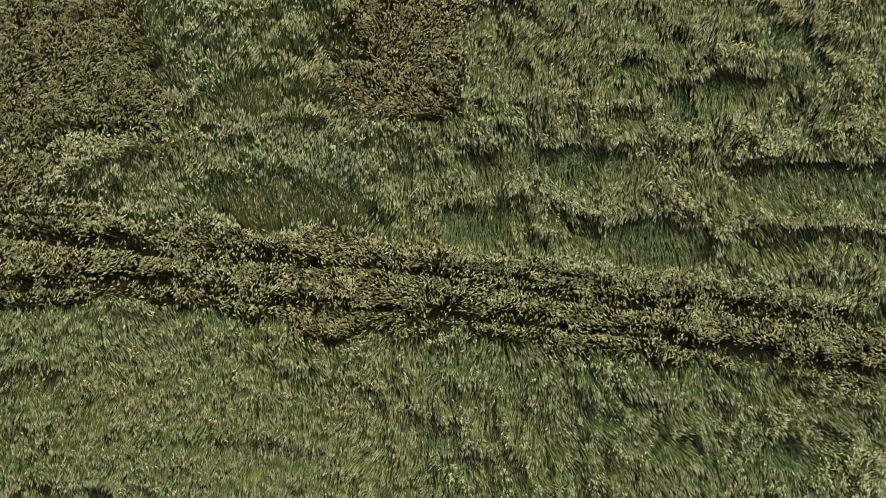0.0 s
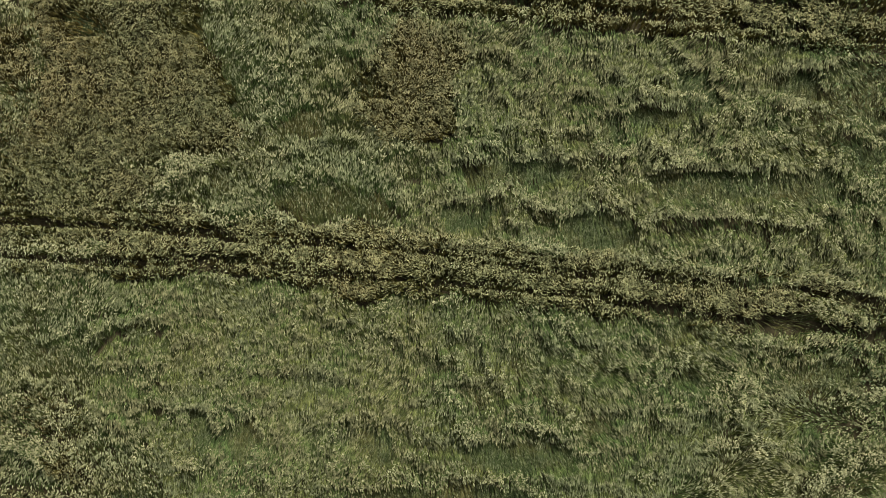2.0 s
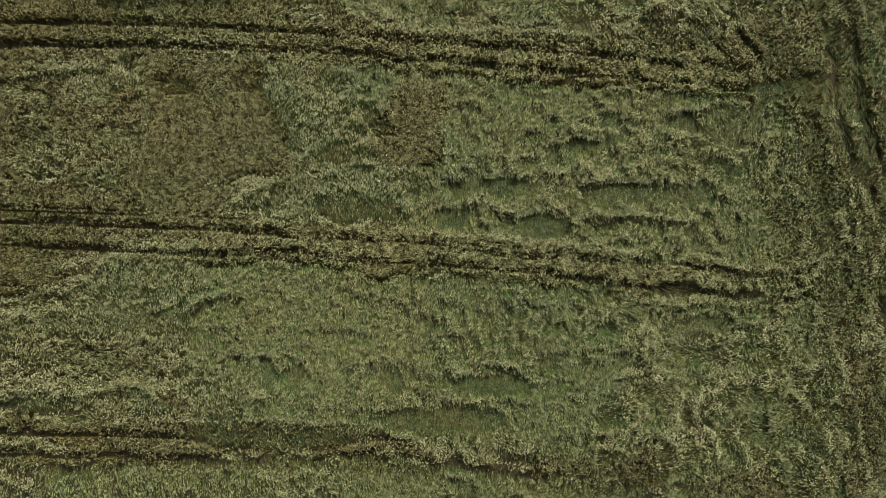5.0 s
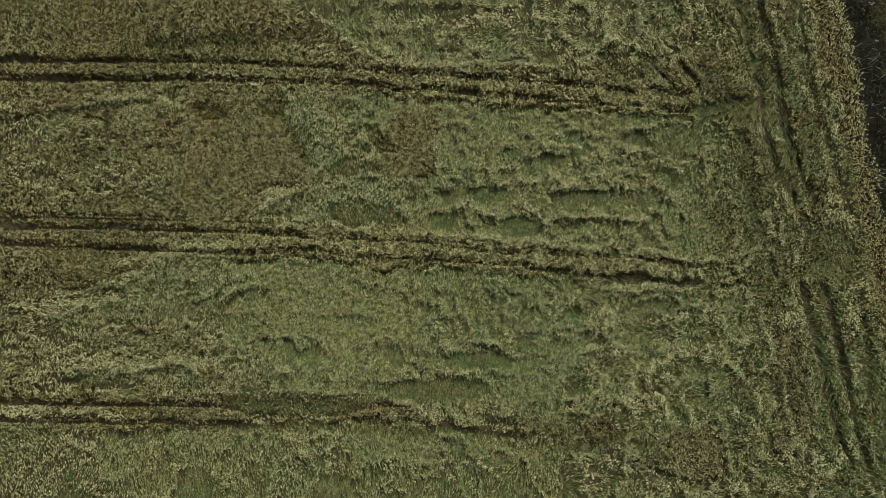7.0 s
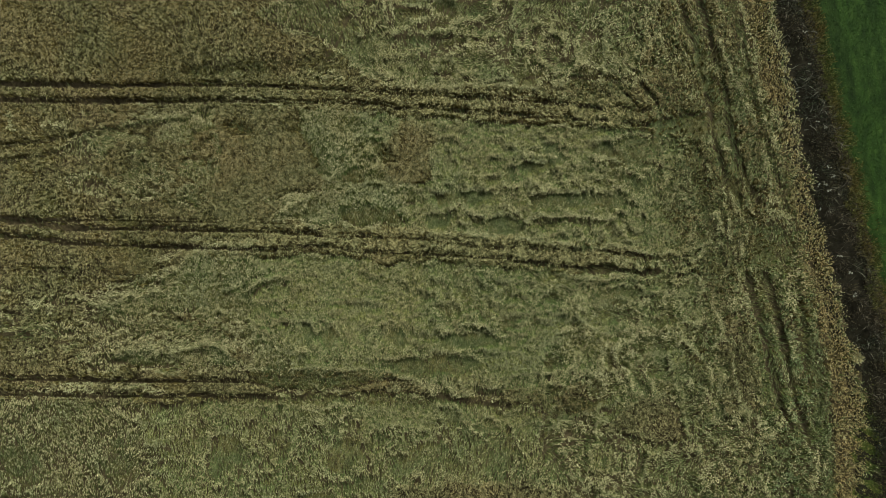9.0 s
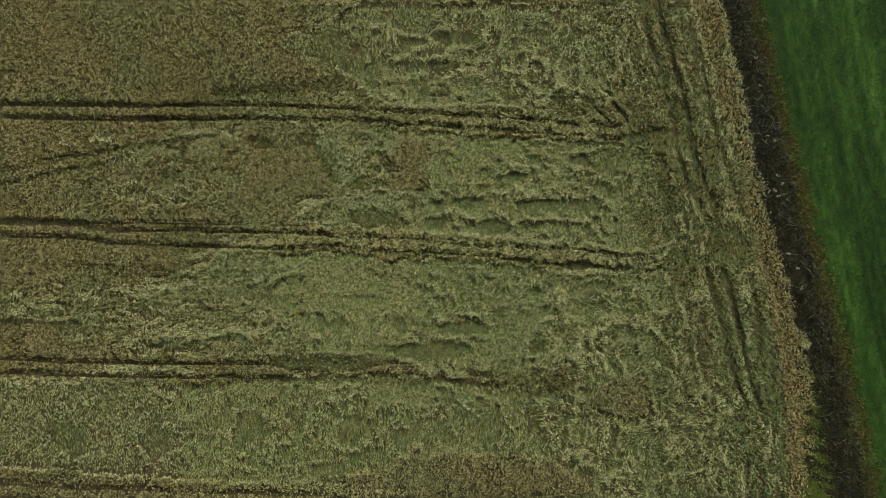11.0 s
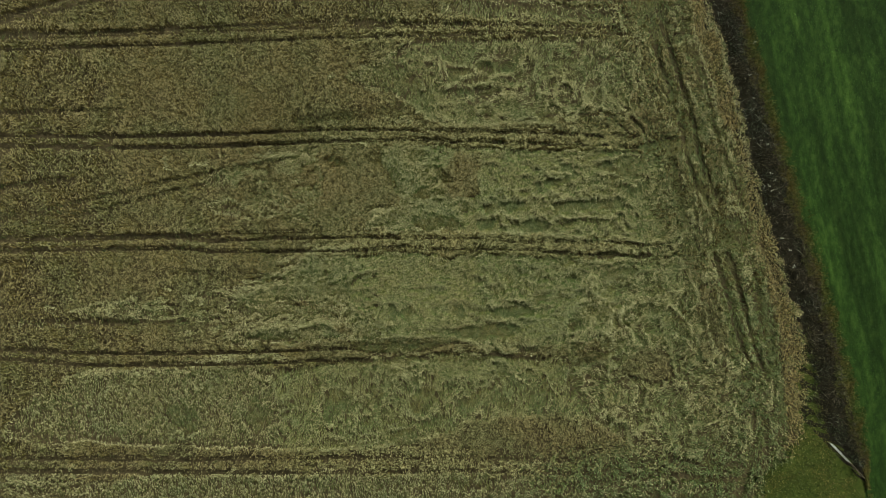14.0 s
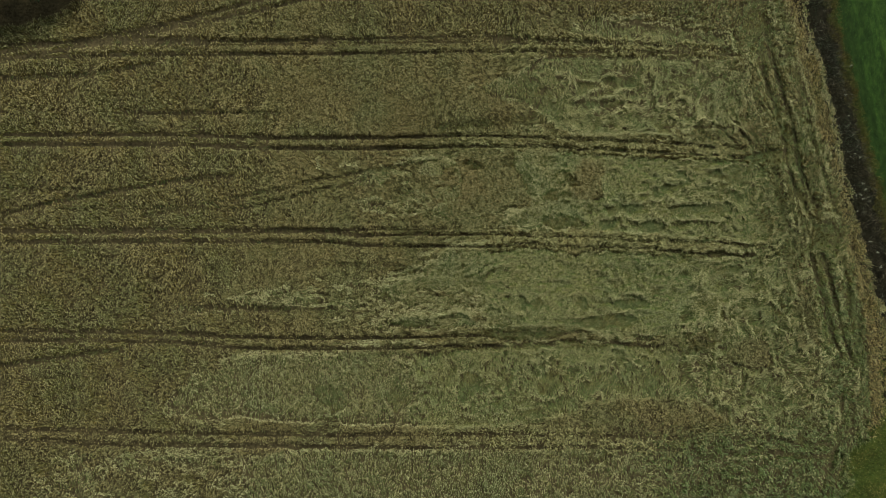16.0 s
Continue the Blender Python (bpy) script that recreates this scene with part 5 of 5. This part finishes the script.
x, y, k = along(n, 0.58, 0.92)
keep = rng.uniform(0, 1, n) < soft(cloud(x, y, 2.2, 3, 68) + 1.2 - 5.0 * np.abs(k - 0.74), 0.0, 0.8)
x, y, k = x[keep], y[keep], k[keep]
n = len(x)
v, f = blades(x, y, rng.uniform(0.15, 0.55, n), rng.uniform(0, 6.28, n), rng.uniform(0.5, 1.5, n), rng.uniform(0.2, 0.5, n), rng.uniform(0.05, 0.11, n))
hedge_part("dead_bracken", v, f, BRACKEN, "dull reddish brown dead growth on the meadow side")
n = 70000
x, y, k = along(n, 0.5, 1.25, -37, 45)
k2 = k + 0.16 * cloud(x, y, 1.4, 3, 33)
keep = (k2 > 0.72) & (rng.uniform(0, 1, n) < 1.25 - soft(k2, 0.85, 1.22) * 1.2)
x, y, k = x[keep], y[keep], k[keep]
n = len(x)
v, f = blades(x, y, np.where(k < 0.92, 0.05 + 0.25 * np.sin(np.pi * np.clip(k, 0, 1)), -0.12), rng.uniform(0, 6.28, n), rng.uniform(0.3, 1.3, n), rng.uniform(0.2, 0.55, n), rng.uniform(0.04, 0.09, n))
tagged(part("rank_grass", v, f, RANK_GRASS, None, "rank olive-brown grass along the meadow side of the hedge", "stuff"), category="grass")

# ---- grass in the meadow and the gateway ----
x, y = scatter(0.2, 34, 64, -46, 42, lambda a, b: beside(HEDGE_EDGE, a, b) > -0.1)
x, y = x + rng.normal(0, 0.15, len(x)), y + rng.normal(0, 0.15, len(x))
n = len(x)
v, f = blades(x, y, np.full(n, -0.14), rng.normal(1.8, 0.7, n), rng.uniform(1.0, 1.45, n), rng.uniform(0.15, 0.35, n), rng.uniform(0.04, 0.09, n))
tagged(part("meadow_grass", v, f, GRASS_BLADE, None, "short lush green meadow grass", "stuff"), category="grass")
ex, ey = np.arange(34, 57.1, 0.35), np.arange(-57, -18, 0.35)
a, b = np.meshgrid(ex, ey)
i = np.arange(a.size).reshape(a.shape)
f = np.stack([i[:-1, :-1], i[:-1, 1:], i[1:, 1:], i[1:, :-1]], -1).reshape(-1, 4)
mx, my = a.ravel()[f].mean(1), b.ravel()[f].mean(1)
f = f[read(GATEWAY, mx, my) | ((my < -20) & (beside(CROP_EDGE, mx, my) > -0.5) & (beside(HEDGE_EDGE, mx, my) < -0.4))]
tagged(part("gateway_ground", np.stack([a, b, 0.035 + 0.02 * cloud(a, b, 2.0, 3, 37)], -1), f, GATE_EARTH, None, "yellow-green trodden turf of the field gateway", "structure", smooth=True), category="turf")
ragged = (0.9 * cloud(GX, GY, 0.7, 2, 57) + 0.5, 0.9 * cloud(GX, GY, 0.7, 2, 58))
x, y = scatter(0.17, 34, 56, -50, -14, lambda a, b: read(GATEWAY, a, b) | read(GATEWAY, a + read(ragged[0], a, b), b + read(ragged[1], a, b)))
n = len(x)
v, f = blades(x, y, np.zeros(n), rng.uniform(0, 6.28, n), rng.uniform(0.5, 1.4, n), rng.uniform(0.15, 0.45, n), rng.uniform(0.05, 0.12, n))
tagged(part("gateway_turf", v, f, GATE_GRASS, None, "yellow-green rough grass in the field gateway", "stuff"), category="grass")

# ---- gate and fence at the end of the hedge ----
def rod(p, q, r, sides=8):
    p, q = np.array(p, float), np.array(q, float)
    d = (q - p) / np.linalg.norm(q - p)
    a = np.cross(d, (0, 0, 1) if abs(d[2]) < 0.9 else (1, 0, 0))
    a /= np.linalg.norm(a)
    b = np.cross(d, a)
    turn = np.arange(sides) * 2 * np.pi / sides
    ring = r * (np.cos(turn)[:, None] * a + np.sin(turn)[:, None] * b)
    v = np.r_[p + ring * 0.96, q + ring * 0.96, p + 0.1 * r * d + ring, q - 0.1 * r * d + ring, [p, q]]
    f = []
    for i in range(sides):
        j = (i + 1) % sides
        s = sides
        f += [(2 * s + i, 2 * s + j, 3 * s + j), (2 * s + i, 3 * s + j, 3 * s + i), (i, j, 2 * s + j), (i, 2 * s + j, 2 * s + i), (s + i, 3 * s + i, 3 * s + j), (s + i, 3 * s + j, s + j), (4 * s, j, i), (4 * s + 1, s + i, s + j)]
    return v, np.array(f)


gate = tagged(new("field_gate"), "bright galvanised tubular field gate standing open against the hedge", "gate")
gate.matrix_world = pose(48.3, -30.5, 0.02, 0, 0, -47.4)
TILT = 0.03
for k, z in enumerate((0.14, 0.36, 0.60, 0.86, 1.12)):
    v, f = rod((0.03, TILT * z, z), (3.37, TILT * z, z), 0.02)
    part("rail", v, f, GALVANISED, gate)
for x in (0.0, 1.7, 3.4):
    v, f = rod((x, TILT * 0.1, 0.1), (x, TILT * 1.14, 1.14), 0.024)
    part("stile", v, f, GALVANISED, gate)
v, f = rod((0.05, TILT * 0.14 + 0.03, 0.14), (1.65, TILT * 1.1 + 0.03, 1.1), 0.016)
part("brace", v, f, GALVANISED, gate)
v, f = rod((3.4, TILT * 0.1, 0.0), (3.4, TILT * 0.1, 0.1), 0.03)
part("foot", v, f, GALVANISED, gate)
v, f = rod((0.0, TILT * 0.1, 0.0), (0.0, TILT * 0.1, 0.1), 0.03)
part("foot", v, f, GALVANISED, gate)


def squared(x0, x1, y0, y1, z0, z1):
    bm = bmesh.new()
    bmesh.ops.create_cube(bm, size=1.0)
    bmesh.ops.scale(bm, vec=(x1 - x0, y1 - y0, z1 - z0), verts=bm.verts)
    bmesh.ops.translate(bm, vec=((x0 + x1) / 2, (y0 + y1) / 2, (z0 + z1) / 2), verts=bm.verts)
    bmesh.ops.bevel(bm, geom=bm.edges, offset=0.012, segments=1, affect="EDGES")
    bmesh.ops.triangulate(bm, faces=bm.faces)
    bm.verts.index_update()
    v = np.array([w.co for w in bm.verts])
    f = np.array([[w.index for w in q.verts] for q in bm.faces])
    bm.free()
    return v, f


fence = tagged(new("fence"), "short weathered grey wooden post and rail fence by the gateway", "fence")
fence.matrix_world = pose(50.75, -33.2, 0.0, 0, 0, -49)
for x in (0.0, 1.3, 2.6):
    v, f = squared(x - 0.06, x + 0.06, -0.06, 0.06, -0.1, 1.25)
    part("post", v, f, WOOD, fence)
for z in (0.4, 0.75, 1.1):
    v, f = squared(-0.05, 2.65, 0.062, 0.10, z - 0.05, z + 0.05)
    part("rail", v, f, WOOD, fence)

# ---- a bleached plant at the edge of the hedge ----
n = 160
around = rng.uniform(0, 6.28, n)
v, f = blades(44.35 + 0.35 * np.cos(around) * rng.uniform(0, 1, n), -12.3 + 0.45 * np.sin(around) * rng.uniform(0, 1, n), rng.uniform(0.0, 0.35, n), around, rng.uniform(0.3, 1.2, n), rng.uniform(0.3, 0.6, n), rng.uniform(0.05, 0.1, n))
tagged(part("dry_shrub", v, f, EAR_RIM, None, "straw-yellow seeding weed at the foot of the hedge"), category="weed")


# ---- white-flowered weeds standing out of the hedge ----
def umbel(x, y, tall, seed):
    r = np.random.default_rng(seed)
    thing = tagged(new("hedge_weed"), "tall hedge weed with flat whitish flower heads, standing in the hedge", "weed", "flowering weeds along the hedge")
    thing.matrix_world = pose(x, y, 0.05)
    v, f = rod((0, 0, 0), (0.04, 0.02, tall), 0.012, 6)
    part("stem", v, f, RANK_GRASS, thing)
    for k in range(int(r.integers(3, 6))):
        a, out, z = r.uniform(0, 6.28), r.uniform(0.05, 0.24), tall - r.uniform(0, 0.2)
        # one flat, notched, slightly domed head on its own stalk
        turn = np.arange(14) * 2 * np.pi / 14
        d = np.where(np.arange(14) % 2, 0.055, 0.085) * r.uniform(0.75, 1.15, 14)
        x1, y1 = out * np.cos(a), out * np.sin(a)
        edge = np.c_[x1 + d * np.cos(turn), y1 + d * np.sin(turn), z - 0.02 + 0.01 * r.uniform(-1, 1, 14)]
        v = np.r_[edge, [(x1, y1, z + 0.015), (0.03, 0.015, tall * 0.72)]]
        i, j = np.arange(14), (np.arange(14) + 1) % 14
        f = np.r_[np.c_[i, j, np.full(14, 14)], np.c_[j[::5], i[::5], np.full(3, 15)]]
        part("flower_head", v, f, UMBEL, thing, "small flat whitish flower head" if k == 0 else "")
    return thing


for k, (x, y) in enumerate([(36.1, 16.7), (37.3, 14.6), (40.1, 11.2), (40.5, 7.1), (41.1, 6.2), (39.6, 5.2), (42.9, -3.5), (43.3, -5.8), (41.9, -1.8), (37.9, 20.7), (39.3, 11.7), (40.2, 5.4), (39.9, 2.8), (38.5, 17.5), (38.6, 25.2), (40.6, 4.8)]):
    umbel(x, y, 1.15 + 0.1 * (k % 4), 300 + k)


# ---- trees in the far corner ----
def tree(x, y, tall, wide, seed):
    r = np.random.default_rng(seed)
    thing = tagged(new("tree"), "dark green broadleaved tree at the wooded field corner", "tree", "trees in the field corner")
    thing.matrix_world = pose(x, y, -0.14)
    vs, fs, count = [], [], 0
    for k in range(6):
        z0, z1 = tall * 0.55 * k / 6, tall * 0.55 * (k + 1) / 6
        v, f = rod((0.1 * math.sin(k), 0.1 * math.cos(k), z0), (0.1 * math.sin(k + 1), 0.1 * math.cos(k + 1), z1 + 0.03), 0.26 - 0.025 * k, 8)
        vs.append(v), fs.append(f + count)
        count += len(v)
    part("trunk", np.concatenate(vs), np.concatenate(fs), BARK, thing)
    tips = []
    for k in range(7):
        a, up = k * 2.4 + r.uniform(0, 1), r.uniform(0.55, 0.95)
        q = (wide * 0.62 * math.cos(a), wide * 0.62 * math.sin(a), tall * up)
        v, f = rod((0, 0, tall * r.uniform(0.3, 0.5)), q, 0.07, 6)
        part("limb", v, f, BARK, thing)
        tips.append(q)
    tips += [(0, 0, tall * 0.95), (wide * 0.3, 0, tall * 0.85), (-wide * 0.25, wide * 0.2, tall * 0.88)]
    n = 3600
    home = np.array(tips)[r.integers(0, len(tips), n)]
    d = r.normal(0, 1, (n, 3))
    d *= (r.uniform(0.25, 1.0, n) ** 0.5 / np.linalg.norm(d, axis=1))[:, None]
    at = home + d * np.array([wide * 0.42, wide * 0.42, tall * 0.16])
    v, f = blades(at[:, 0], at[:, 1], np.maximum(0.8, at[:, 2]), r.uniform(0, 6.28, n), r.uniform(0.7, 1.9, n), r.uniform(0.2, 0.42, n), r.uniform(0.12, 0.25, n))
    part("crown", v, f, TREE_LEAF, thing, "", "stuff")
    return thing


for k, (x, y) in enumerate([(-97, 34), (-91.5, 35.0), (-87, 36.0), (-83, 37.2), (-78.5, 39), (-73, 42), (-95, 40), (-89, 41), (-83, 43), (-100, 46), (-91, 47)]):
    tree(x, y, 5.0 + (k * 37 % 5) * 0.35, 3.4 + (k * 53 % 4) * 0.25, 100 + k)
